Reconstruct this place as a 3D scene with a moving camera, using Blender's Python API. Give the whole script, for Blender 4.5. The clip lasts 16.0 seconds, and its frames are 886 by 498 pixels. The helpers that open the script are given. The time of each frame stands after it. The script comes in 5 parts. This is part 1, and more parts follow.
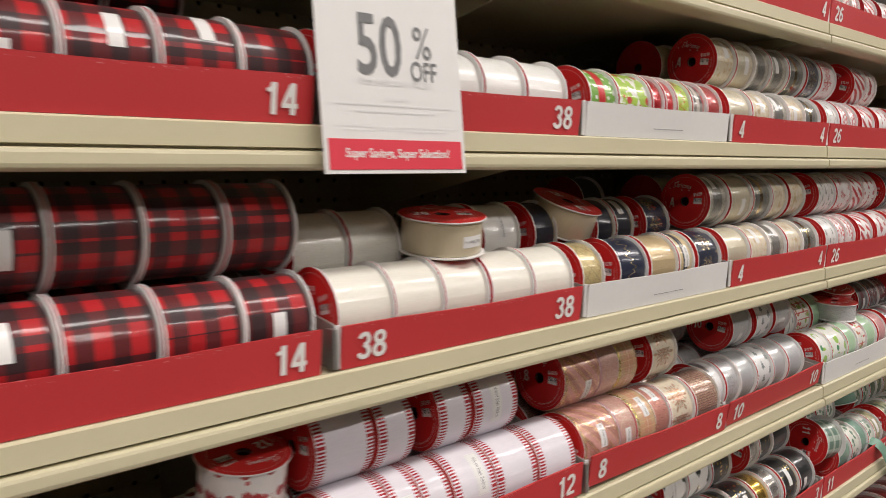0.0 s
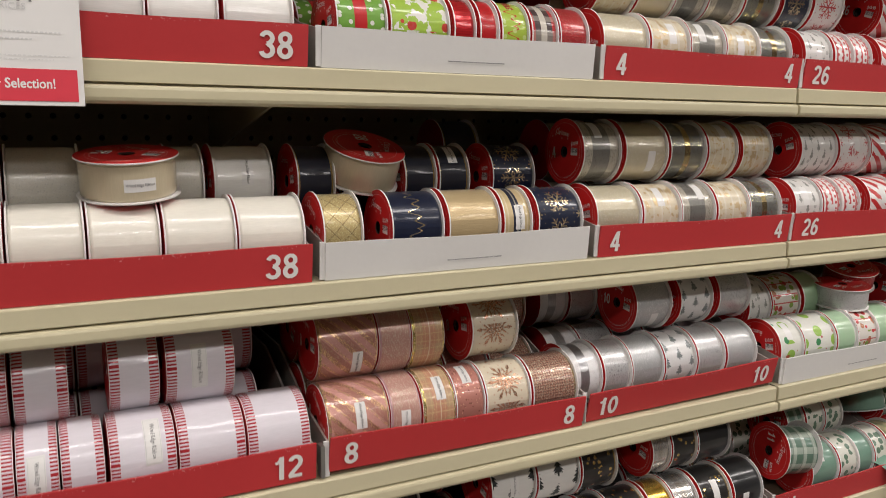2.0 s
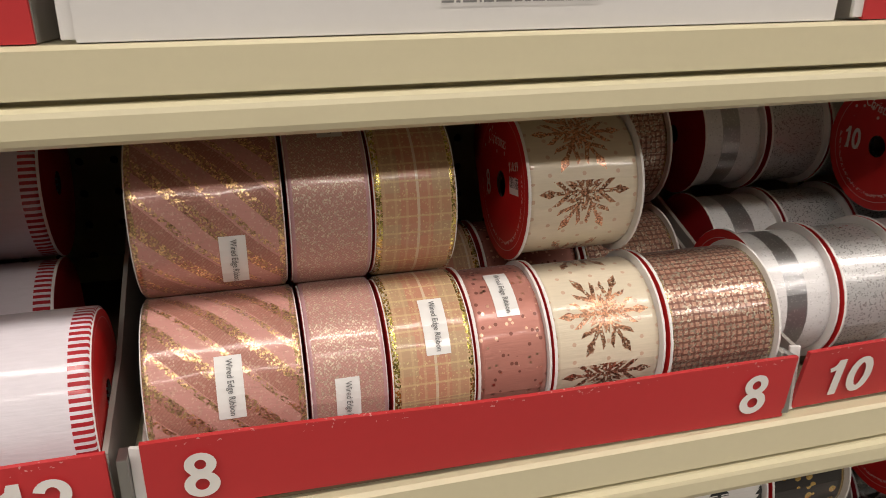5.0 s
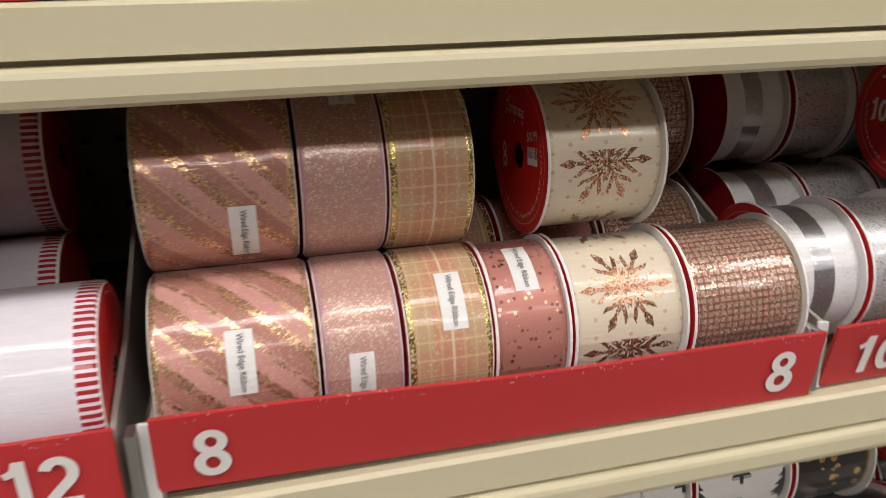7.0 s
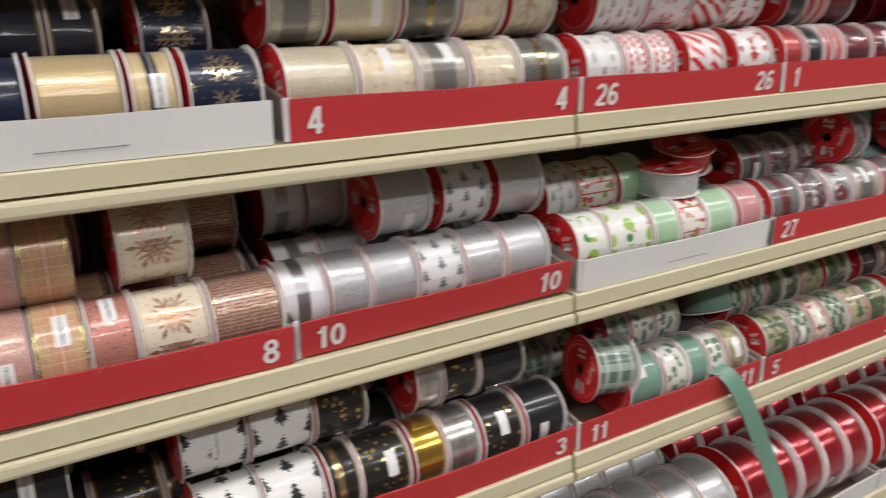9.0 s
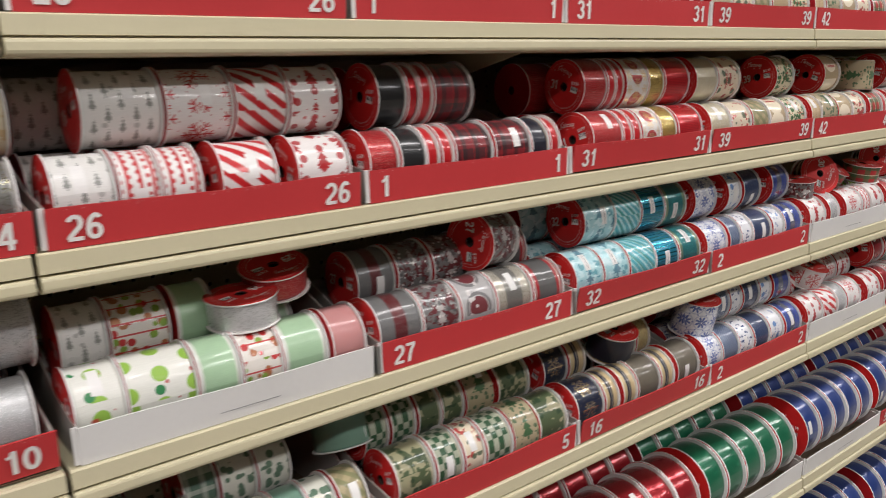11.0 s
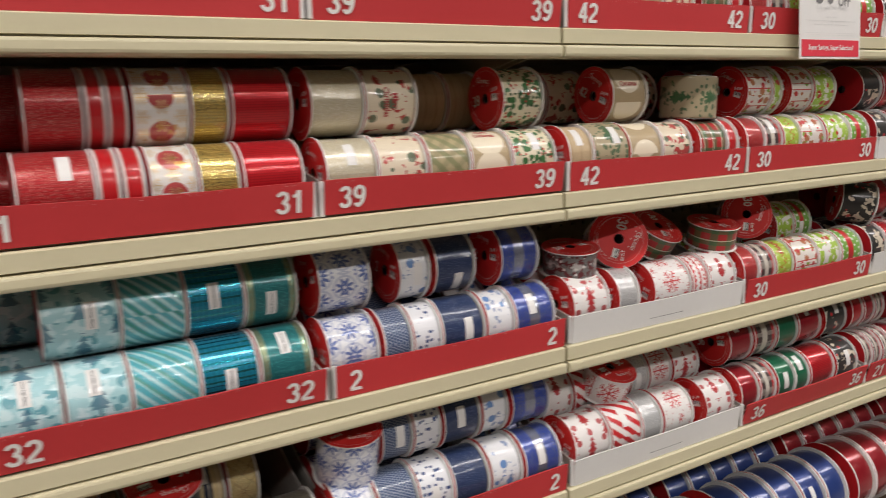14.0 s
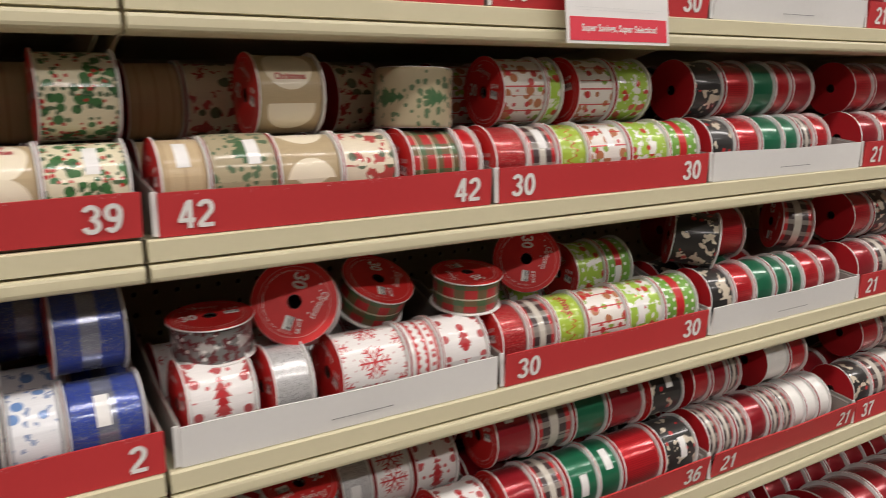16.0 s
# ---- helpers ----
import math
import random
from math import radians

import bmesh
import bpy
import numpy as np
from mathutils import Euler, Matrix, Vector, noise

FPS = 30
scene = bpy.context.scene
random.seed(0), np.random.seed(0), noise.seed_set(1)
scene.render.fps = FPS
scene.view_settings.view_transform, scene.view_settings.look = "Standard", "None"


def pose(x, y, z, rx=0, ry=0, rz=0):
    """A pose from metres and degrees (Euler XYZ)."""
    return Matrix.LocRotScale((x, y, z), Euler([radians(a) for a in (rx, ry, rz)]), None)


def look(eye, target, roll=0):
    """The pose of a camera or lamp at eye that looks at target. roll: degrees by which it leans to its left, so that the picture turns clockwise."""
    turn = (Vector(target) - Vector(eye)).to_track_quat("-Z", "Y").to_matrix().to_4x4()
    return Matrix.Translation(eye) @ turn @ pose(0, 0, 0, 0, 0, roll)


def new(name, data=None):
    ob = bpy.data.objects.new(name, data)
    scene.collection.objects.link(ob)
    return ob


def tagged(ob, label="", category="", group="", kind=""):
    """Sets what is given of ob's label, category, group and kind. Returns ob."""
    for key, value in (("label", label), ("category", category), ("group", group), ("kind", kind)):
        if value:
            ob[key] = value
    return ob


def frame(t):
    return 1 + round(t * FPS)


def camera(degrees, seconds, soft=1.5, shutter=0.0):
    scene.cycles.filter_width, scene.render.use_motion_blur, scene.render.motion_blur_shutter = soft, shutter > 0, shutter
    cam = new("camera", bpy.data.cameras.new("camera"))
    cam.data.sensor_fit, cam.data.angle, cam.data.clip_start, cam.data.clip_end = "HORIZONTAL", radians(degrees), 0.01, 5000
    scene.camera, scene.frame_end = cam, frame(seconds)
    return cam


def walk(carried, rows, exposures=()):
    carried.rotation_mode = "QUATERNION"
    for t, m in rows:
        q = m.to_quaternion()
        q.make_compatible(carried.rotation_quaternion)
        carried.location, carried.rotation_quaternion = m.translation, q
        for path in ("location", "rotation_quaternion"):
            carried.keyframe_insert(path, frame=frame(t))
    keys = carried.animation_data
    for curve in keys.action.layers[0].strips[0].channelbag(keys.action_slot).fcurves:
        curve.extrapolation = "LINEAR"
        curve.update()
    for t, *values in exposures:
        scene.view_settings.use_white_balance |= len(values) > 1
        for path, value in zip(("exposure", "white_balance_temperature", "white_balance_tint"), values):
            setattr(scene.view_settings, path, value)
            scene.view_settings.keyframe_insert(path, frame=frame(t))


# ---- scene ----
cam = camera(58.9, 16.0, soft=0.8, shutter=0.4)
PATH = [
    (0, (-1.229, -0.484, 1.407), (0.12, 0.984, 1.246), -1.3),
    (0.5, (-1.077, -0.501, 1.404), (0.203, 1.025, 1.218), -1.0),
    (1, (-0.957, -0.505, 1.404), (0.234, 1.088, 1.193), -0.9),
    (1.5, (-0.867, -0.573, 1.406), (0.181, 1.112, 1.156), -0.5),
    (2, (-0.808, -0.652, 1.398), (0.101, 1.105, 1.108), 0.2),
    (2.5, (-0.779, -0.695, 1.392), (0.013, 1.112, 1.059), 0.1),
    (3, (-0.754, -0.686, 1.377), (-0.046, 1.147, 1.003), -0.6),
    (3.5, (-0.706, -0.569, 1.356), (-0.052, 1.27, 0.918), -1.1),
    (4, (-0.655, -0.432, 1.331), (-0.058, 1.409, 0.826), -1.2),
    (4.5, (-0.581, -0.33, 1.301), (-0.035, 1.503, 0.715), -1.0),
    (4.7, (-0.55, -0.296, 1.291), (-0.032, 1.537, 0.681), -0.9),
    (6.8, (-0.528, -0.254, 1.268), (-0.097, 1.593, 0.632), -1.3),
    (7, (-0.544, -0.271, 1.272), (-0.075, 1.564, 0.628), -1.3),
    (7.5, (-0.59, -0.326, 1.283), (-0.012, 1.482, 0.652), -1.8),
    (8, (-0.608, -0.387, 1.291), (0.119, 1.379, 0.699), -2.0),
    (8.5, (-0.567, -0.485, 1.327), (0.299, 1.232, 0.774), -2.1),
    (9, (-0.502, -0.591, 1.343), (0.483, 1.072, 0.829), -2.2),
    (9.5, (-0.445, -0.649, 1.359), (0.66, 0.953, 0.897), -2.3),
    (10, (-0.36, -0.652, 1.37), (0.843, 0.885, 0.934), -2.8),
    (10.2, (-0.315, -0.633, 1.371), (0.926, 0.88, 0.955), -2.9),
    (12.3, (0.218, -0.772, 1.357), (1.322, 0.868, 1.05), -3.7),
    (12.5, (0.269, -0.754, 1.357), (1.366, 0.889, 1.048), -3.6),
    (13, (0.39, -0.693, 1.356), (1.47, 0.962, 1.046), -3.5),
    (13.5, (0.487, -0.676, 1.351), (1.536, 0.997, 1.033), -3.1),
    (14, (0.637, -0.7, 1.36), (1.651, 0.992, 1.029), -2.3),
    (14.5, (0.758, -0.732, 1.351), (1.744, 0.977, 1.019), -2.1),
    (15, (0.862, -0.694, 1.335), (1.842, 1.018, 1.004), -2.1),
    (15.5, (0.99, -0.622, 1.34), (1.991, 1.08, 1.024), -2.2),
    (16, (1.106, -0.613, 1.337), (2.138, 1.076, 1.05), -2.5),
]
walk(cam, [(t, look(eye, target, roll)) for t, eye, target, roll in PATH],
     [(0.0, -0.22, 6500, 13), (2.0, -0.44, 6500, 13), (4.5, -0.29, 6850, 13), (8.0, -0.18, 6250, 13), (10.0, -0.2, 6200, 13), (12.5, -0.22, 6400, 13), (14.5, -0.28, 6500, 13), (16.0, -0.25, 6550, 13)])

# ---------------------------------------------------------------- light
world = bpy.data.worlds.new("store")
scene.world = world
world.use_nodes = True
world.node_tree.nodes["Background"].inputs[0].default_value = (1.0, 0.97, 0.92, 1)
world.node_tree.nodes["Background"].inputs[1].default_value = 0.02
CEIL = 3.4


def strip_lamp(x, y, power):
    lamp = bpy.data.lights.new("fluorescent_lamp", "AREA")
    lamp.shape, lamp.size, lamp.size_y = "RECTANGLE", 2.4, 0.28
    lamp.energy, lamp.color = power, (1.0, 0.955, 0.905)
    ob = new("fluorescent_lamp", lamp)
    ob.matrix_world = pose(x, y, CEIL - 0.09)


for lx in (-3.4, -0.6, 2.2, 5.0):
    for ly, lp in ((-1.15, 40), (-3.2, 43)):
        strip_lamp(lx, ly, lp)


# ---------------------------------------------------------------- node expressions
class Ex:
    """A socket of a node tree, with arithmetic."""

    def __init__(self, tree, sock):
        self.tree, self.sock = tree, sock

    def op(self, kind, *others):
        n = self.tree.nodes.new("ShaderNodeMath")
        n.operation = kind
        for i, v in enumerate((self, *others)):
            if isinstance(v, Ex):
                self.tree.links.new(v.sock, n.inputs[i])
            else:
                n.inputs[i].default_value = v
        return Ex(self.tree, n.outputs[0])

    def __add__(self, o): return self.op("ADD", o)
    def __sub__(self, o): return self.op("SUBTRACT", o)
    def __mul__(self, o): return self.op("MULTIPLY", o)
    def __truediv__(self, o): return self.op("DIVIDE", o)
    def lt(self, o): return self.op("LESS_THAN", o)
    def gt(self, o): return self.op("GREATER_THAN", o)
    def mod(self, o): return self.op("FLOORED_MODULO", o)
    def fabs(self): return self.op("ABSOLUTE")
    def most(self, o): return self.op("MAXIMUM", o)
    def least(self, o): return self.op("MINIMUM", o)
    def root(self): return self.op("SQRT")
    def floor(self): return self.op("FLOOR")


class Tree:
    """A new material and the coordinates that its pattern needs."""

    def __init__(self, name, space="UV"):
        self.mat = bpy.data.materials.new(name)
        self.mat.use_nodes = True
        self.t = self.mat.node_tree
        self.bsdf = self.t.nodes["Principled BSDF"]
        self.coord = self.t.nodes.new("ShaderNodeTexCoord")
        self.info = self.t.nodes.new("ShaderNodeObjectInfo")
        self.rnd = Ex(self.t, self.info.outputs["Random"])
        self.space = space
        if space == "UV":
            u1 = self.t.nodes.new("ShaderNodeUVMap")
            u1.uv_map = "metres"
            u2 = self.t.nodes.new("ShaderNodeUVMap")
            u2.uv_map = "share"
            self.u, self.v, _ = self.split(u1.outputs[0])
            self.nu, self.nv, _ = self.split(u2.outputs[0])
            self.vec = self.join(self.u + self.rnd * 3.0, self.v, self.rnd)
        else:
            self.vec = self.coord.outputs["Object"]

    def split(self, sock):
        n = self.t.nodes.new("ShaderNodeSeparateXYZ")
        self.t.links.new(sock, n.inputs[0])
        return [Ex(self.t, s) for s in n.outputs]

    def join(self, *parts):
        n = self.t.nodes.new("ShaderNodeCombineXYZ")
        for i, p in enumerate(parts):
            if isinstance(p, Ex):
                self.t.links.new(p.sock, n.inputs[i])
            else:
                n.inputs[i].default_value = p
        return n.outputs[0]

    def noise(self, scale, detail=3.0, stretch=(1, 1, 1), rough=0.55):
        m = self.t.nodes.new("ShaderNodeMapping")
        m.inputs["Scale"].default_value = stretch
        self.t.links.new(self.vec, m.inputs[0])
        n = self.t.nodes.new("ShaderNodeTexNoise")
        n.inputs["Scale"].default_value, n.inputs["Detail"].default_value, n.inputs["Roughness"].default_value = scale, detail, rough
        self.t.links.new(m.outputs[0], n.inputs["Vector"])
        return Ex(self.t, n.outputs[0])

    def cells(self, size):
        """A random number for each small cell, and the distance to its middle."""
        n = self.t.nodes.new("ShaderNodeTexVoronoi")
        n.inputs["Scale"].default_value = 1.0 / size
        self.t.links.new(self.vec, n.inputs["Vector"])
        r, g, b = self.split(n.outputs["Color"])
        return r, Ex(self.t, n.outputs["Distance"]), g

    def mix(self, fac, a, b):
        n = self.t.nodes.new("ShaderNodeMix")
        n.data_type = "RGBA"
        for i, v in ((0, fac), (6, a), (7, b)):
            if isinstance(v, Ex):
                self.t.links.new(v.sock, n.inputs[i])
            elif isinstance(v, tuple):
                n.inputs[i].default_value = (*v[:3], 1)
            else:
                n.inputs[i].default_value = v
        return Ex(self.t, n.outputs[2])

    def put(self, name, v):
        if isinstance(v, Ex):
            self.t.links.new(v.sock, self.bsdf.inputs[name])
        elif isinstance(v, tuple):
            self.bsdf.inputs[name].default_value = (*v[:3], 1)
        else:
            self.bsdf.inputs[name].default_value = v

    def bump(self, height, strength, distance, target="Normal"):
        n = self.t.nodes.new("ShaderNodeBump")
        n.inputs["Strength"].default_value, n.inputs["Distance"].default_value = strength, distance
        self.t.links.new(height.sock, n.inputs["Height"])
        self.t.links.new(n.outputs[0], self.bsdf.inputs[target])


def surface(name, color, rough=0.5, metal=0.0, wear=0.12, grain=60.0, bump=0.15, depth=0.0006, coat=0.0, spec=0.5, stretch=(1, 1, 1)):
    """A plain painted, printed or card surface, with stains and grain at two scales."""
    t = Tree(name, "Object")
    big, fine = t.noise(6.0, 4.0, stretch), t.noise(grain, 3.0, stretch)
    dark = tuple(c * (1 - wear * 2.2) for c in color)
    light = tuple(min(1.0, c * (1 + wear * 0.6)) for c in color)
    t.put("Base Color", t.mix((big * 0.65 + fine * 0.35), dark, light))
    t.put("Roughness", big * 0.2 + (rough - 0.1))
    t.put("Metallic", metal)
    t.put("Coat Weight", coat)
    t.put("Specular IOR Level", spec)
    t.bump(fine, bump, depth)
    return t.mat


# ---------------------------------------------------------------- ribbon prints
def tile(t, pu, pv, shift=0.5):
    """Local coordinates, -0.5 to 0.5, of a repeat pu by pv metres, every second row shifted."""
    b = t.v / pv + 0.5
    row = b.floor()
    a = t.u / pu + row * shift + t.rnd
    return a.mod(1.0) - 0.5, b.mod(1.0) - 0.5


def mask(t, kind, p):
    if kind == "band":
        return t.nv.gt(p[0]) * t.nv.lt(p[1])
    if kind == "edge":
        return ((t.nv - 0.5).fabs()).gt(0.5 - p[0])
    if kind == "rep":
        return (t.v / p[0]).mod(1.0).lt(p[1])
    if kind == "bar":
        return (t.u / p[0] + t.rnd).mod(1.0).lt(p[1])
    if kind == "diag":
        return ((t.u + t.v * p[2]) / p[0] + t.rnd).mod(1.0).lt(p[1])
    if kind == "tick":
        return ((t.nv - 0.5).fabs()).gt(0.5 - p[0]) * (t.u / p[1]).mod(1.0).lt(0.55)
    if kind == "dots":
        a, b = tile(t, p[0], p[0])
        return (a * a + b * b).root().lt(p[1])
    if kind == "ring":
        a, b = tile(t, p[0], p[0])
        r = (a * a + b * b).root()
        return r.lt(p[1]) * r.gt(p[2])
    if kind == "snow":
        a, b = tile(t, p[0], p[0])
        r = (a * a + b * b).root()
        th = b.op("ARCTAN2", a)
        d = ((th / (math.pi / 3)).mod(1.0) - 0.5) * (math.pi / 3)
        across, along = (r * d.op("SINE")).fabs(), r * d.op("COSINE")
        arm = across.lt(0.022) * along.lt(0.42)
        twig = ((along - across * 0.8) / 0.13).mod(1.0).lt(0.34) * across.lt(0.13) * along.lt(0.38) * across.lt(along * 0.5)
        return arm.most(twig)
    if kind == "flower":
        a, b = tile(t, p[0], p[0])
        r = (a * a + b * b).root()
        th = b.op("ARCTAN2", a)
        petal = (th * 4.0).op("SINE").fabs() * 0.30 + 0.10
        return r.lt(petal) * r.gt(0.07)
    if kind == "tree":
        a, b = tile(t, p[0], p[1])
        up = a + 0.38
        wide = (up * -1.0 + 0.7) * 0.42 + ((up / 0.17).mod(1.0) * -0.12 + 0.06)
        crown = (b.fabs()).lt(wide) * up.gt(0.1) * up.lt(0.7)
        return crown.most((b.fabs()).lt(0.045) * up.gt(0.0) * up.lt(0.12))
    if kind == "blob":
        return t.noise(p[0], 2.0).gt(p[1])
    if kind == "leaf":
        r, d, g = t.cells(p[0])
        return r.gt(p[1]) * d.lt(p[2])
    if kind == "glit":
        r, d, g = t.cells(p[0])
        return r.gt(p[1])
    if kind == "gdiag":
        r, d, g = t.cells(p[3])
        s = (t.u + t.v * p[2]) / p[0]
        near = ((s.mod(1.0) - 0.5).fabs()).gt(0.5 - p[1]).most(((s.mod(1.0) - p[4]).fabs()).lt(p[1] * 0.5))
        return near * r.gt(0.45)
    if kind == "gedge":
        r, d, g = t.cells(p[1])
        return ((t.nv - 0.5).fabs()).gt(0.5 - p[0]) * d.lt(0.62) * r.gt(0.15)
    if kind == "gsnow":
        r, d, g = t.cells(p[1])
        a, b = (t.u / p[0]).mod(1.0) - 0.5, t.v / p[0]
        q, th = (a * a + b * b).root(), b.op("ARCTAN2", a)
        d = ((th / (math.pi / 3)).mod(1.0) - 0.5) * (math.pi / 3)
        across, along = (q * d.op("SINE")).fabs(), q * d.op("COSINE")
        stem = across.lt(0.020) * along.lt(0.30)
        tip = ((along - 0.37).fabs() * 0.42 + across).lt(0.046)
        leaf = ((along - across * 1.2 - 0.15).fabs()).lt(0.034) * across.lt(0.13) * across.gt(0.01)
        bud = ((along - across * 1.2 - 0.06).fabs()).lt(0.026) * across.lt(0.085)
        return stem.most(tip).most(leaf).most(bud) * r.gt(0.12)
    if kind == "hatch":
        return ((t.u - t.v) / p[0]).mod(1.0).lt(p[1]) * ((t.u + t.v) / 0.026 + t.rnd).mod(1.0).lt(0.5)
    if kind == "script":
        w = ((t.u / 0.009) * 6.283).op("SINE") * 0.0045 + ((t.u / 0.021) * 6.283).op("SINE") * 0.003
        return (t.v - w).fabs().lt(0.0011)
    if kind == "weave":
        return ((t.u / p[0]).mod(1.0).lt(0.5) - (t.v / p[0]).mod(1.0).lt(0.5)).fabs()
    return t.nv.gt(2.0)


def ribbon(name, base, layers=(), rough=0.45, metal=0.0, coat=0.85, thread=1.0):
    """A ribbon wound on a spool under clear film. Each layer: a mask, its colour with opacity, its numbers, its metal."""
    t = Tree("ribbon_" + name)
    fine = t.noise(900.0, 2.0, (1, 0.12, 1))
    big = t.noise(28.0, 2.0)
    color = t.mix(fine * 0.6 + big * 0.4, tuple(c * 0.86 for c in base), tuple(min(1, c * 1.1) for c in base))
    shine = None
    for kind, col, *p in layers:
        m = mask(t, kind, p)
        if len(col) > 3:
            m = m * col[3]
        if kind[0] == "g":
            rr, dd, gg = t.cells(p[1] if kind in ("gedge", "gsnow") else p[3] if kind == "gdiag" else p[0])
            color = t.mix(m, color, t.mix(gg, tuple(c * 0.35 for c in col[:3]), tuple(min(1.0, c * 1.7) for c in col[:3])))
        else:
            color = t.mix(m, color, col)
        if kind[0] == "g" or (len(col) > 4 and col[4]):
            shine = m if shine is None else shine.most(m)
    t.put("Base Color", color)
    t.put("Roughness", rough)
    if shine is not None:
        t.put("Metallic", shine * 0.85 + metal)
        t.put("Roughness", shine * -0.18 + rough)
    else:
        t.put("Metallic", metal)
    t.put("Coat Weight", coat * 0.72)
    t.put("Coat Roughness", 0.12)
    t.put("Sheen Weight", 0.08)
    t.put("Specular IOR Level", 0.3)
    t.bump(fine + big * 0.6, 0.25 * thread, 0.0004)
    film = t.noise(30.0, 2.0, (1.6, 0.5, 1))
    t.bump(film, 0.4, 0.0024, "Coat Normal")
    return t.mat


WHITE, RED, GOLD, BLACK, NAVY = (0.78, 0.76, 0.73), (0.50, 0.012, 0.016), (0.62, 0.42, 0.12), (0.012, 0.012, 0.014), (0.007, 0.012, 0.034)
CREAM, COPPER = (0.72, 0.66, 0.50), (0.50, 0.22, 0.13)
GLIT = 0.00065


def op(c, a, m=0):
    return (*c, a, m)


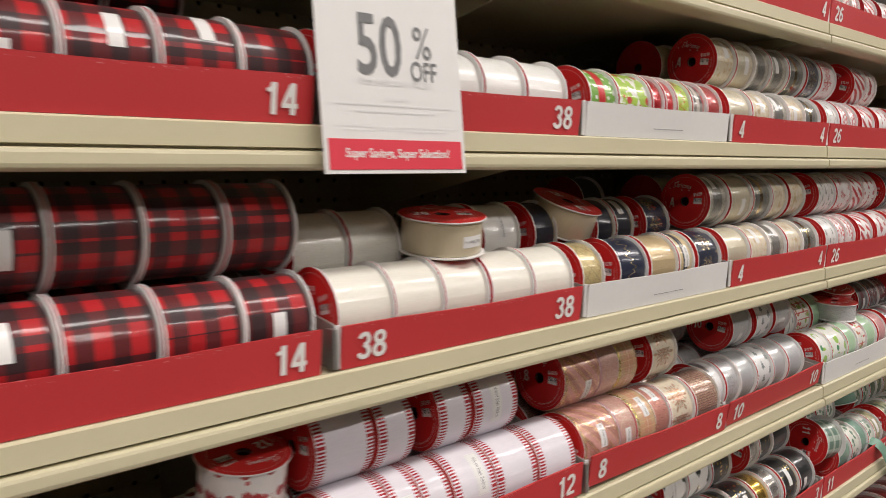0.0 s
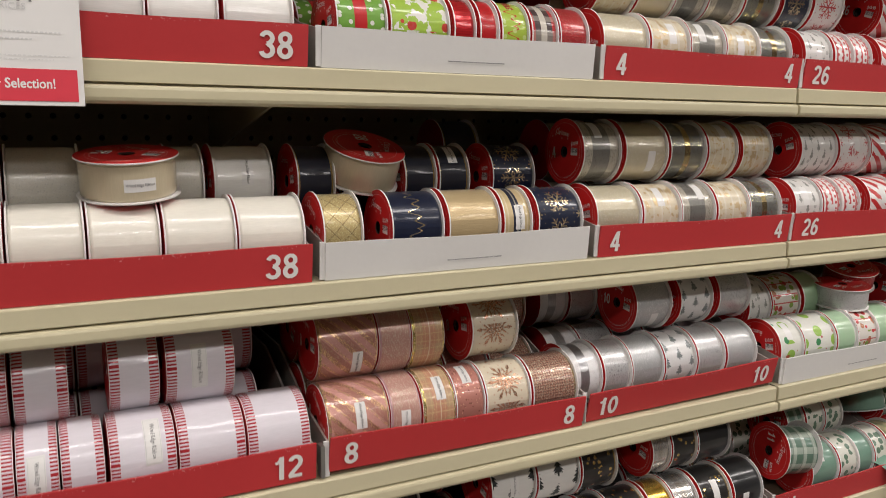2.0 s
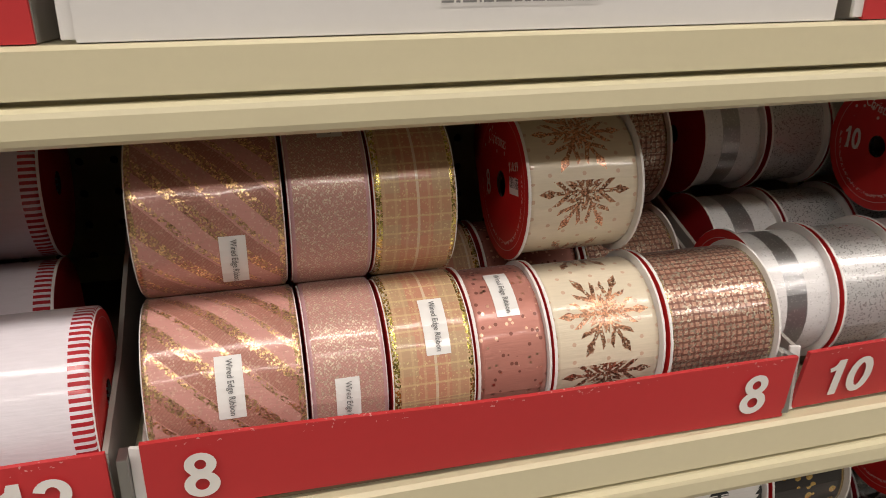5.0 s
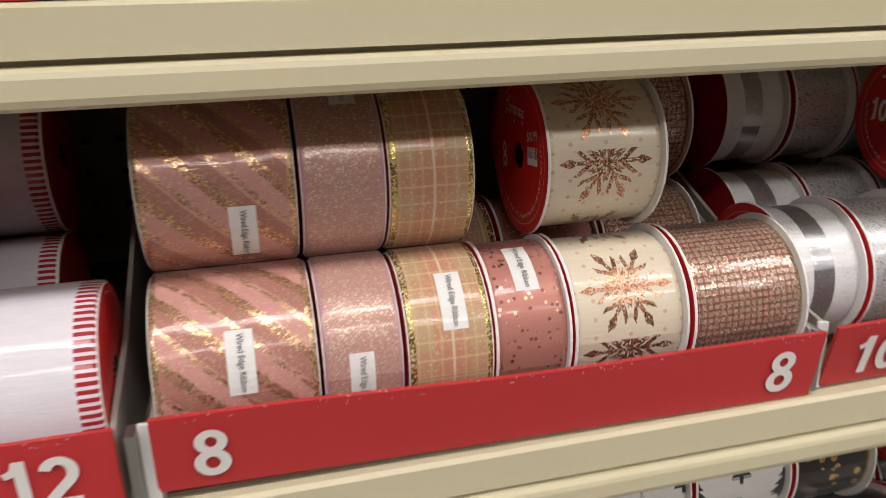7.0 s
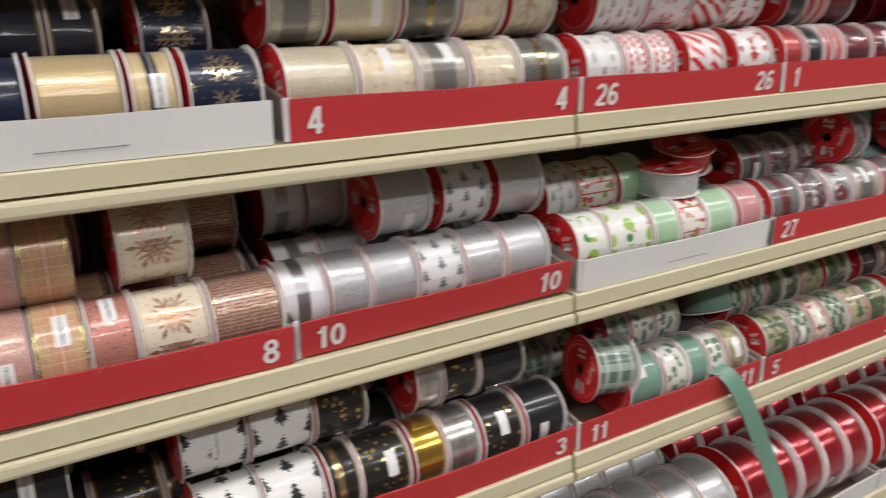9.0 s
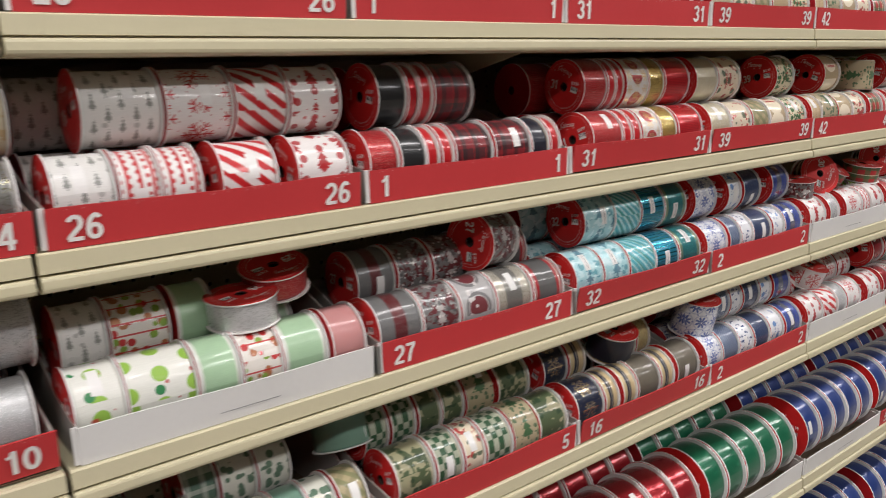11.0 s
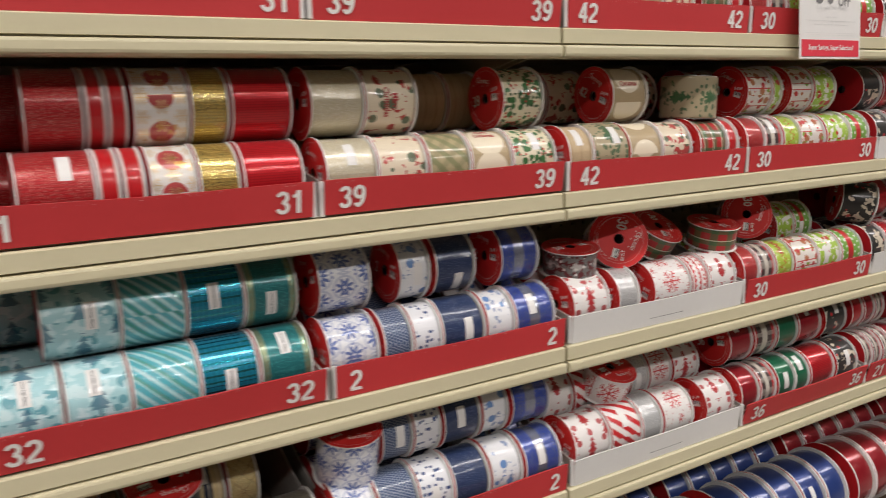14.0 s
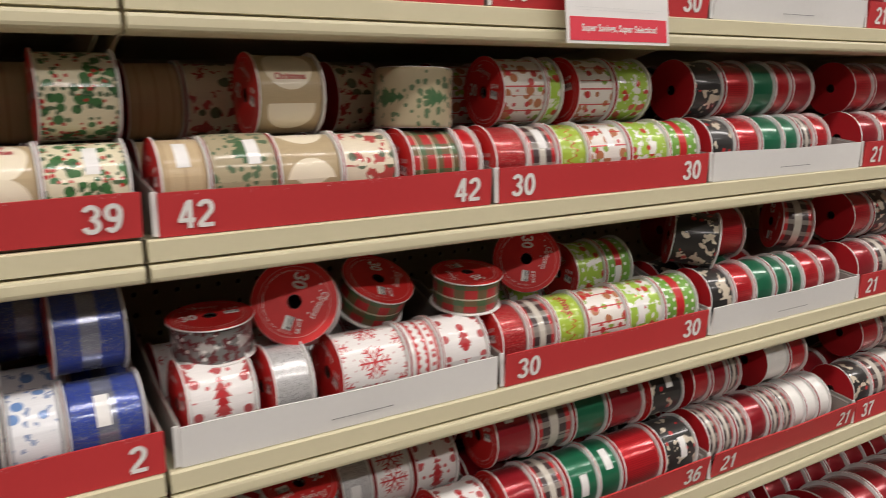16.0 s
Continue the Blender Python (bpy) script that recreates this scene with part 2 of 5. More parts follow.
RIB = {
    "bp": ribbon("buffalo_check", (0.46, 0.012, 0.016), [("bar", op(BLACK, 0.78), 0.0225, 0.5), ("rep", op(BLACK, 0.78), 0.0225, 0.5)], rough=0.5),
    "cr": ribbon("cream_satin", (0.80, 0.77, 0.68), rough=0.32, thread=0.6),
    "wh": ribbon("white_satin", (0.80, 0.79, 0.75), rough=0.35),
    "sh": ribbon("ivory_sheer", (0.72, 0.70, 0.62), [("glit", op(WHITE, 0.35), GLIT, 0.8)]),
    "ci": ribbon("champagne_satin", (0.60, 0.52, 0.36), rough=0.3, metal=0.15),
    "tk": ribbon("white_red_ticking", (0.71, 0.67, 0.72), [("tick", op((0.38, 0.012, 0.02), 1), 0.14, 0.0031)], rough=0.55),
    "tm": ribbon("white_red_ticking_narrow", (0.71, 0.67, 0.72), [("tick", op((0.38, 0.012, 0.02), 1), 0.20, 0.0031)], rough=0.55),
    "rd": ribbon("rose_diagonal_glitter", (0.58, 0.285, 0.245), [("diag", op((0.37, 0.155, 0.115), 0.8), 0.026, 0.5, 1.0), ("hatch", op((0.30, 0.12, 0.08), 0.5), 0.0016, 0.35), ("glit", op((0.80, 0.50, 0.36), 0.25), GLIT, 0.8), ("gdiag", op((0.70, 0.40, 0.20), 0.9), 0.026, 0.12, 1.0, 0.0007, 0.5), ("gedge", op((0.66, 0.44, 0.2), 0.9), 0.045, 0.0009)]),
    "rg": ribbon("rose_glitter", (0.54, 0.29, 0.25), [("weave", op((0.40, 0.19, 0.15), 0.5), 0.0015), ("glit", op((0.92, 0.66, 0.45), 0.5), GLIT * 0.85, 0.66), ("edge", op((0.54, 0.31, 0.35), 0.8), 0.05)]),
    "rp": ribbon("rose_gold_plaid", (0.49, 0.32, 0.19), [("band", op((0.54, 0.22, 0.15), 0.65), 0.30, 0.70), ("bar", op((0.50, 0.22, 0.13), 0.45), 0.030, 0.45), ("rep", op((0.60, 0.42, 0.24), 0.5), 0.0048, 0.22), ("rep", op(CREAM, 0.55), 0.017, 0.07), ("bar", op((0.66, 0.50, 0.26), 0.55), 0.0075, 0.12), ("glit", op((0.85, 0.62, 0.30), 0.3), GLIT, 0.85), ("gedge", op((0.70, 0.50, 0.13), 1), 0.075, 0.001)]),
    "ro": ribbon("rose_satin_dots", (0.50, 0.215, 0.17), [("leaf", op((0.86, 0.56, 0.40), 0.9, 1), 0.0029, 0.45, 0.27), ("leaf", op((0.16, 0.05, 0.035), 0.85), 0.0034, 0.55, 0.25)], metal=0.25),
    "cs": ribbon("cream_copper_snowflake", (0.70, 0.615, 0.47), [("dots", op(COPPER, 0.5), 0.0082, 0.12), ("gsnow", op((0.50, 0.24, 0.14), 0.95), 0.046, 0.0007)]),
    "cm": ribbon("copper_mesh", (0.50, 0.28, 0.20), [("bar", op((0.17, 0.07, 0.05), 0.85), 0.0031, 0.36), ("rep", op((0.17, 0.07, 0.05), 0.75), 0.0031, 0.36), ("glit", op((0.85, 0.60, 0.46), 0.6), GLIT * 1.3, 0.72), ("gedge", op((0.72, 0.50, 0.2), 0.9), 0.04, 0.0009)], rough=0.4, metal=0.2),
    "ss": ribbon("white_silver_stripe", (0.78, 0.78, 0.78), [("band", op((0.38, 0.38, 0.39), 0.9, 1), 0.32, 0.62), ("glit", op(WHITE, 0.4), GLIT, 0.85)]),
    "sg": ribbon("silver_glitter", (0.48, 0.49, 0.49), [("glit", op((0.9, 0.9, 0.9), 0.6), GLIT, 0.7)], metal=0.15),
    "sv": ribbon("silver_sheer", (0.55, 0.55, 0.55), [("glit", op(WHITE, 0.4), GLIT, 0.85), ("edge", op(WHITE, 0.7), 0.05)], metal=0.3, rough=0.3),
    "wt": ribbon("white_grey_small_trees", (0.74, 0.74, 0.73), [("tree", op((0.11, 0.14, 0.14), 0.9), 0.021, 0.019), ("glit", op(WHITE, 0.3), GLIT, 0.9)]),
    "bt": ribbon("white_black_trees", (0.76, 0.75, 0.72), [("tree", op((0.02, 0.025, 0.024), 1), 0.030, 0.026)], rough=0.5),
    "gt": ribbon("white_grey_wood", (0.72, 0.71, 0.68), [("tree", op((0.13, 0.14, 0.12), 0.75), 0.021, 0.012), ("leaf", op((0.3, 0.3, 0.28), 0.6), 0.009, 0.75, 0.3)]),
    "gq": ribbon("gold_quilted", (0.52, 0.40, 0.18), [("diag", op((0.16, 0.10, 0.04), 0.7), 0.016, 0.07, 1.0), ("diag", op((0.16, 0.10, 0.04), 0.7), 0.016, 0.07, -1.0), ("glit", op((0.85, 0.68, 0.35), 0.45), GLIT, 0.7)], metal=0.2),
    "nv": ribbon("navy_gold_script", NAVY, [("script", op((0.68, 0.55, 0.32), 1, 1))], rough=0.3),
    "gs": ribbon("gold_satin", (0.56, 0.43, 0.24), rough=0.3, metal=0.3, thread=3.0),
    "gn": ribbon("gold_navy_stripe", (0.56, 0.44, 0.24), [("band", op(NAVY, 1), 0.36, 0.64), ("rep", op(CREAM, 0.4), 0.011, 0.15)], metal=0.15),
    "ns": ribbon("navy_gold_snowflake", NAVY, [("snow", op((0.70, 0.56, 0.36), 1, 1), 0.036), ("dots", op((0.7, 0.56, 0.36), 0.8, 1), 0.009, 0.08)], rough=0.35),
    "nd": ribbon("navy_plain", (0.008, 0.010, 0.022), [("edge", op(GOLD, 0.6, 1), 0.06)]),
    "ch": ribbon("champagne_glitter", (0.58, 0.52, 0.36), [("glit", op((0.95, 0.86, 0.62), 0.55), GLIT, 0.66)], metal=0.1),
    "gc": ribbon("grey_champagne_stripe", (0.44, 0.41, 0.34), [("band", op((0.13, 0.13, 0.125), 0.85), 0.26, 0.74), ("glit", op((0.9, 0.8, 0.55), 0.5), GLIT, 0.85)], metal=0.25, rough=0.3),
    "cg": ribbon("cream_gold_print", (0.68, 0.60, 0.44), [("blob", op((0.55, 0.36, 0.14), 0.6, 1), 130.0, 0.56), ("rep", op(WHITE, 0.35), 0.012, 0.2)]),
    "gg": ribbon("pewter_gold_specks", (0.20, 0.20, 0.185), [("band", op((0.6, 0.42, 0.14), 0.6, 1), 0.42, 0.58), ("glit", op((0.85, 0.65, 0.25), 0.7), GLIT, 0.86), ("edge", op(WHITE, 0.5), 0.06)], metal=0.4, rough=0.28),
    "rs": ribbon("white_red_snowflake", (0.76, 0.73, 0.71), [("snow", op(RED, 0.95), 0.038), ("dots", op((0.45, 0.1, 0.1), 0.6), 0.01, 0.1)]),
    "cd": ribbon("candy_stripe", (0.78, 0.74, 0.72), [("diag", op(RED, 1), 0.018, 0.48, 0.8)]),
    "rb": ribbon("white_red_reindeer", (0.76, 0.73, 0.71), [("tree", op((0.40, 0.012, 0.016), 0.95), 0.040, 0.028), ("dots", op((0.40, 0.012, 0.016), 0.9), 0.0205, 0.2), ("leaf", op(RED, 0.85), 0.007, 0.8, 0.3)]),
    "rw": ribbon("white_red_knit", (0.76, 0.73, 0.71), [("rep", op(RED, 0.9), 0.011, 0.25), ("dots", op(RED, 0.9), 0.008, 0.26)]),
    "bk": ribbon("black_satin", (0.014, 0.015, 0.016), rough=0.28, thread=0.5),
    "re": ribbon("red_satin", (0.50, 0.010, 0.016), [("bar", op((0.30, 0.004, 0.008), 0.5), 0.0024, 0.4)], rough=0.24, metal=0.35),
    "rx": ribbon("red_white_edge", (0.46, 0.010, 0.014), [("edge", op((0.75, 0.6, 0.55), 0.9), 0.10)], rough=0.3),
    "dt": ribbon("dark_red_tartan", (0.20, 0.010, 0.016), [("bar", op(BLACK, 0.65), 0.026, 0.45), ("rep", op(BLACK, 0.65), 0.018, 0.45), ("rep", op(RED, 0.7), 0.018, 0.06)], rough=0.42),
    "rl": ribbon("red_glitter", (0.42, 0.012, 0.016), [("bar", op((0.25, 0.005, 0.008), 0.6), 0.003, 0.4), ("glit", op((0.95, 0.35, 0.3), 0.4), GLIT, 0.8)], metal=0.2),
    "or": ribbon("white_red_ornaments", (0.74, 0.71, 0.66), [("dots", op((0.40, 0.03, 0.03), 0.95), 0.034, 0.34), ("snow", op((0.7, 0.5, 0.25), 0.9, 1), 0.017), ("blob", op((0.5, 0.28, 0.08), 0.8, 1), 60.0, 0.64)]),
    "go": ribbon("gold_glitter", (0.50, 0.33, 0.08), [("bar", op((0.25, 0.15, 0.03), 0.5), 0.003, 0.4), ("glit", op((0.95, 0.72, 0.25), 0.6), GLIT, 0.6)], metal=0.35, rough=0.35),
    "gm": ribbon("gold_foil", (0.72, 0.46, 0.07), rough=0.2, metal=0.9, thread=0.4),
    "sm": ribbon("silver_foil", (0.62, 0.60, 0.57), [("band", op((0.35, 0.30, 0.25), 0.5), 0.35, 0.6)], rough=0.22, metal=0.8, thread=0.4),
    "mc": ribbon("cream_truck_print", (0.72, 0.63, 0.48), [("blob", op((0.42, 0.03, 0.03), 0.95), 88.0, 0.58), ("leaf", op((0.05, 0.10, 0.05), 0.9), 0.013, 0.6, 0.42)]),
    "ho": ribbon("cream_holly", (0.70, 0.64, 0.46), [("leaf", op((0.04, 0.14, 0.04), 1), 0.009, 0.15, 0.46), ("leaf", op((0.015, 0.07, 0.02), 0.9), 0.0048, 0.6, 0.45), ("leaf", op((0.45, 0.02, 0.02), 1), 0.0046, 0.76, 0.40)]),
    "bu": ribbon("burlap", (0.56, 0.43, 0.26), [("weave", op((0.36, 0.26, 0.15), 0.5), 0.0022), ("rep", op((0.3, 0.2, 0.1), 0.5), 0.014, 0.12)], rough=0.7, coat=0.35),
    "bd": ribbon("burlap_diamond", (0.42, 0.35, 0.20), [("diag", op((0.16, 0.19, 0.08), 0.7), 0.02, 0.45, 1.0), ("diag", op((0.2, 0.2, 0.1), 0.5), 0.02, 0.45, -1.0)], rough=0.6),
    "bc": ribbon("burlap_medallion", (0.44, 0.34, 0.20), [("dots", op((0.76, 0.68, 0.52), 1), 0.058, 0.37)], rough=0.6),
    "bf": ribbon("burlap_fir", (0.38, 0.32, 0.20), [("leaf", op((0.05, 0.11, 0.05), 0.9), 0.0065, 0.5, 0.46), ("tree", op((0.03, 0.10, 0.035), 0.95), 0.047, 0.036)], rough=0.55),
    "pl": ribbon("red_green_plaid", (0.42, 0.02, 0.02), [("bar", op((0.03, 0.13, 0.05), 0.7), 0.024, 0.45), ("rep", op((0.03, 0.13, 0.05), 0.7), 0.017, 0.45), ("rep", op(CREAM, 0.7), 0.017, 0.09)]),
    "gr": ribbon("lime_print", (0.34, 0.52, 0.06), [("blob", op(WHITE, 0.95), 100.0, 0.55), ("leaf", op(RED, 0.95), 0.011, 0.6, 0.42)]),
    "ld": ribbon("lime_white_dots", (0.16, 0.36, 0.05), [("dots", op(WHITE, 0.95), 0.010, 0.2), ("band", op(RED, 1), 0.36, 0.62)]),
    "lx": ribbon("lime_red_lettering", (0.36, 0.50, 0.05), [("script", op(RED, 1)), ("dots", op((0.6, 0.7, 0.3), 0.7), 0.011, 0.2)]),
    "gb": ribbon("white_gingerbread", (0.74, 0.70, 0.64), [("leaf", op((0.42, 0.16, 0.07), 1), 0.014, 0.3, 0.42), ("leaf", op(RED, 0.95), 0.010, 0.5, 0.40), ("leaf", op((0.2, 0.4, 0.06), 0.9), 0.010, 0.75, 0.4), ("bar", op(RED, 0.9), 0.017, 0.1)]),
    "gw": ribbon("white_lime_dots", (0.74, 0.74, 0.68), [("dots", op((0.28, 0.48, 0.07), 1), 0.029, 0.26), ("leaf", op((0.04, 0.22, 0.08), 1), 0.013, 0.84, 0.36), ("leaf", op((0.45, 0.03, 0.03), 0.9), 0.006, 0.9, 0.36)]),
    "gp": ribbon("pale_green_satin", (0.38, 0.56, 0.36), [("edge", op(WHITE, 0.8), 0.10)], rough=0.3),
    "tt": ribbon("turquoise_fir_print", (0.38, 0.63, 0.67), [("leaf", op((0.07, 0.28, 0.34), 0.8), 0.013, 0.45, 0.46), ("blob", op((0.62, 0.78, 0.80), 0.7), 90.0, 0.54), ("tree", op((0.02, 0.12, 0.20), 0.75), 0.047, 0.031)], rough=0.35),
    "ts": ribbon("turquoise_swirl", (0.08, 0.40, 0.47), [("diag", op((0.48, 0.72, 0.74), 0.85), 0.0115, 0.4, 1.0), ("diag", op((0.03, 0.26, 0.20), 0.8), 0.023, 0.2, 1.0), ("glit", op((0.6, 0.8, 0.8), 0.4), GLIT, 0.85)], rough=0.3),
    "te": ribbon("teal_metallic", (0.006, 0.23, 0.36), [("rep", op((0.0, 0.10, 0.15), 0.6), 0.0055, 0.35), ("bar", op((0.03, 0.45, 0.52), 0.6, 1), 0.006, 0.3)], metal=0.45, rough=0.3),
    "dk": ribbon("deep_teal_glitter", (0.01, 0.14, 0.15), [("edge", op((0.45, 0.42, 0.2), 0.55, 1), 0.14), ("glit", op((0.1, 0.5, 0.5), 0.5), GLIT, 0.85)], metal=0.2),
    "bl": ribbon("white_blue_tile", (0.72, 0.73, 0.76), [("flower", op((0.05, 0.10, 0.34), 0.9), 0.026), ("ring", op((0.30, 0.35, 0.52), 0.55), 0.026, 0.50, 0.42), ("dots", op((0.10, 0.15, 0.42), 0.9), 0.013, 0.10)]),
    "de": ribbon("blue_denim", (0.045, 0.075, 0.16), [("dots", op((0.42, 0.47, 0.55), 0.9), 0.0034, 0.27), ("edge", op((0.4, 0.4, 0.4), 0.8, 1), 0.05)], rough=0.5),
    "bs": ribbon("white_blue_specks", (0.72, 0.73, 0.76), [("leaf", op((0.03, 0.06, 0.18), 1), 0.0058, 0.35, 0.38)]),
    "na": ribbon("navy_linen", (0.018, 0.035, 0.10), [("glit", op((0.3, 0.35, 0.45), 0.4), GLIT, 0.9), ("edge", op((0.45, 0.42, 0.35), 0.8, 1), 0.04)], rough=0.4),
    "bw": ribbon("white_blue_bows", (0.74, 0.75, 0.77), [("leaf", op((0.10, 0.22, 0.48), 0.95), 0.015, 0.5, 0.34), ("blob", op((0.12, 0.2, 0.4), 0.8), 130.0, 0.62), ("edge", op((0.35, 0.35, 0.37), 0.8), 0.06)]),
    "ry": ribbon("royal_blue_silver", (0.02, 0.05, 0.30), [("band", op((0.5, 0.52, 0.55), 0.6, 1), 0.36, 0.64), ("glit", op((0.55, 0.6, 0.75), 0.45), GLIT, 0.8)], rough=0.3, metal=0.15),
    "rq": ribbon("royal_blue_satin", (0.018, 0.045, 0.20), [("edge", op((0.5, 0.52, 0.56), 0.7), 0.05)], rough=0.28, metal=0.2),
    "sa": ribbon("sage_satin", (0.17, 0.30, 0.23), rough=0.32),
    "sp": ribbon("sage_plaid", (0.085, 0.16, 0.115), [("bar", op((0.6, 0.64, 0.56), 0.45), 0.022, 0.4), ("rep", op((0.6, 0.64, 0.56), 0.45), 0.017, 0.4), ("rep", op((0.02, 0.06, 0.04), 0.5), 0.017, 0.1)]),
    "wl": ribbon("white_green_leaves", (0.66, 0.66, 0.58), [("leaf", op((0.08, 0.16, 0.10), 0.95), 0.010, 0.3, 0.44)]),
    "em": ribbon("emerald_satin", (0.006, 0.13, 0.06), [("edge", op((0.4, 0.5, 0.45), 0.5), 0.05)], rough=0.28, metal=0.2),
    "ca": ribbon("woodland_green", (0.07, 0.10, 0.045), [("blob", op((0.35, 0.33, 0.20), 0.9), 66.0, 0.54), ("leaf", op((0.02, 0.05, 0.02), 0.9), 0.011, 0.5, 0.4), ("edge", op((0.5, 0.48, 0.36), 0.8), 0.08)]),
    "gk": ribbon("green_check", (0.03, 0.09, 0.04), [("weave", op((0.42, 0.44, 0.34), 0.85), 0.017), ("edge", op((0.55, 0.52, 0.4), 0.8), 0.09)]),
    "gx": ribbon("grey_red_stripe", (0.15, 0.15, 0.147), [("band", op((0.11, 0.007, 0.010), 1), 0.36, 0.66), ("glit", op((0.22, 0.22, 0.22), 0.3), GLIT, 0.7)]),
    "gh": ribbon("grey_red_print", (0.165, 0.16, 0.157), [("blob", op((0.11, 0.008, 0.012), 0.95), 150.0, 0.52), ("tree", op((0.50, 0.48, 0.46), 0.8), 0.034, 0.024), ("leaf", op(WHITE, 0.8), 0.005, 0.82, 0.36), ("leaf", op((0.06, 0.06, 0.06), 0.8), 0.008, 0.75, 0.4)]),
    "gi": ribbon("silver_red_medallion", (0.42, 0.41, 0.405), [("ring", op((0.10, 0.10, 0.10), 0.8), 0.046, 0.42, 0.33), ("dots", op((0.13, 0.008, 0.014), 0.95), 0.046, 0.30), ("leaf", op((0.6, 0.58, 0.56), 0.9), 0.009, 0.72, 0.34)]),
    "gy": ribbon("grey_linen_red_edge", (0.10, 0.10, 0.098), [("edge", op((0.32, 0.02, 0.025), 1), 0.2), ("edge", op((0.5, 0.45, 0.4), 0.9), 0.1), ("edge", op((0.32, 0.02, 0.025), 1), 0.06)]),
    "bg": ribbon("black_gold_print", (0.014, 0.013, 0.012), [("leaf", op((0.62, 0.43, 0.14), 0.95, 1), 0.0062, 0.6, 0.36), ("edge", op(GOLD, 0.7, 1), 0.05)], rough=0.32),
    "bz": ribbon("black_gold_bands", (0.014, 0.013, 0.012), [("band", op((0.55, 0.40, 0.18), 1, 1), 0.25, 0.5), ("edge", op(GOLD, 0.7, 1), 0.06)], rough=0.32),
    "bx": ribbon("black_white_tartan", (0.018, 0.018, 0.018), [("rep", op((0.6, 0.6, 0.58), 0.55), 0.016, 0.3), ("bar", op((0.6, 0.6, 0.58), 0.55), 0.016, 0.3), ("rep", op((0.75, 0.75, 0.72), 0.8), 0.016, 0.05)], rough=0.4),
    "rc": ribbon("red_white_gingham", (0.62, 0.50, 0.46), [("rep", op((0.40, 0.012, 0.018), 0.7), 0.008, 0.5), ("bar", op((0.40, 0.012, 0.018), 0.7), 0.008, 0.5)]),
    "pk": ribbon("pink_gingham", (0.62, 0.42, 0.40), [("diag", op((0.42, 0.05, 0.06), 0.7), 0.0036, 0.5, 1.0), ("diag", op((0.42, 0.05, 0.06), 0.4), 0.0036, 0.5, -1.0)]),
    "tw": ribbon("taupe_burlap_glitter", (0.075, 0.065, 0.05), [("weave", op((0.2, 0.175, 0.13), 0.6), 0.0026), ("glit", op((0.6, 0.52, 0.36), 0.4), GLIT, 0.85)], rough=0.5),
    "kc": ribbon("black_candy_print", (0.018, 0.016, 0.015), [("blob", op((0.62, 0.54, 0.42), 0.95), 62.0, 0.58), ("leaf", op(RED, 0.9), 0.011, 0.75, 0.28)], rough=0.4),
    "kw": ribbon("black_white_red_plaid", (0.05, 0.03, 0.03), [("band", op((0.62, 0.58, 0.5), 0.9), 0.38, 0.62), ("edge", op(RED, 0.9), 0.16), ("bar", op((0.5, 0.46, 0.4), 0.4), 0.016, 0.4)]),
    "be": ribbon("crimson_satin", (0.30, 0.008, 0.016), [("edge", op((0.6, 0.5, 0.48), 0.5), 0.05)], rough=0.24, metal=0.3),
    "br": ribbon("bright_red_foil", (0.35, 0.012, 0.02), [("edge", op((0.6, 0.4, 0.35), 0.5), 0.05)], rough=0.2, metal=0.45),
}

M_BEIGE = surface("beige_enamel", (0.60, 0.55, 0.37), rough=0.42, wear=0.05, grain=240, bump=0.08, depth=0.0003)
M_BACK = surface("beige_pegboard", (0.50, 0.45, 0.30), rough=0.6, wear=0.10, grain=150)
# near black, stands for the shade inside holes and slots
M_DARK = surface("gap_shade", (0.03, 0.028, 0.024), rough=0.8)


def nicked_card():
    """Red printed card, rubbed pale in small nicks along its upper edge."""
    t = Tree("red_card_nicked", "Object")
    x, y, z = t.split(t.vec)
    big, fine = t.noise(6.0, 4.0), t.noise(180.0, 3.0)
    nick = t.noise(520.0, 2.0).gt(0.66) * z.gt(LABEL - 0.0035) * t.noise(24.0).gt(0.46)
    color = t.mix(big * 0.65 + fine * 0.35, (0.46, 0.022, 0.026), (0.55, 0.030, 0.034))
    t.put("Base Color", t.mix(nick * 0.7, color, (0.70, 0.45, 0.42)))
    t.put("Roughness", big * 0.15 + 0.5)
    t.put("Specular IOR Level", 0.6)
    t.bump(fine, 0.1, 0.0003)
    return t.mat


LABEL = 0.0335
M_RED = nicked_card()
M_WHITE = surface("white_card", (0.72, 0.71, 0.69), rough=0.55, wear=0.05, grain=180, bump=0.12, depth=0.0003)
# white tray sides, greyed to hold the shade between neighbouring trays
M_SIDE_SHADE = surface("white_card_shaded", (0.34, 0.32, 0.29), rough=0.8, wear=0.10, grain=240)
# brown tray floor, colour darkened for the shade beneath the spools
M_KRAFT = surface("brown_card_shaded", (0.16, 0.11, 0.07), rough=0.8, wear=0.15, grain=300)
M_INK = surface("white_print", (0.80, 0.78, 0.75), rough=0.5, wear=0.03)
M_GREY = surface("grey_print", (0.18, 0.18, 0.18), rough=0.6, wear=0.05)
M_LGREY = surface("light_grey_print", (0.66, 0.66, 0.65), rough=0.6, wear=0.05)
M_PAPER = surface("white_label_paper", (0.78, 0.77, 0.75), rough=0.5, wear=0.04, coat=0.4)
M_STEEL = surface("galvanised_clip", (0.42, 0.42, 0.40), rough=0.38, metal=0.85, wear=0.15)
M_RIM = surface("flange_edge_card", (0.82, 0.80, 0.78), rough=0.6, wear=0.06, grain=400)
# hub and core card, near black with the hole's shade in its colour
M_CORE = surface("core_card_shade", (0.05, 0.035, 0.03), rough=0.9)
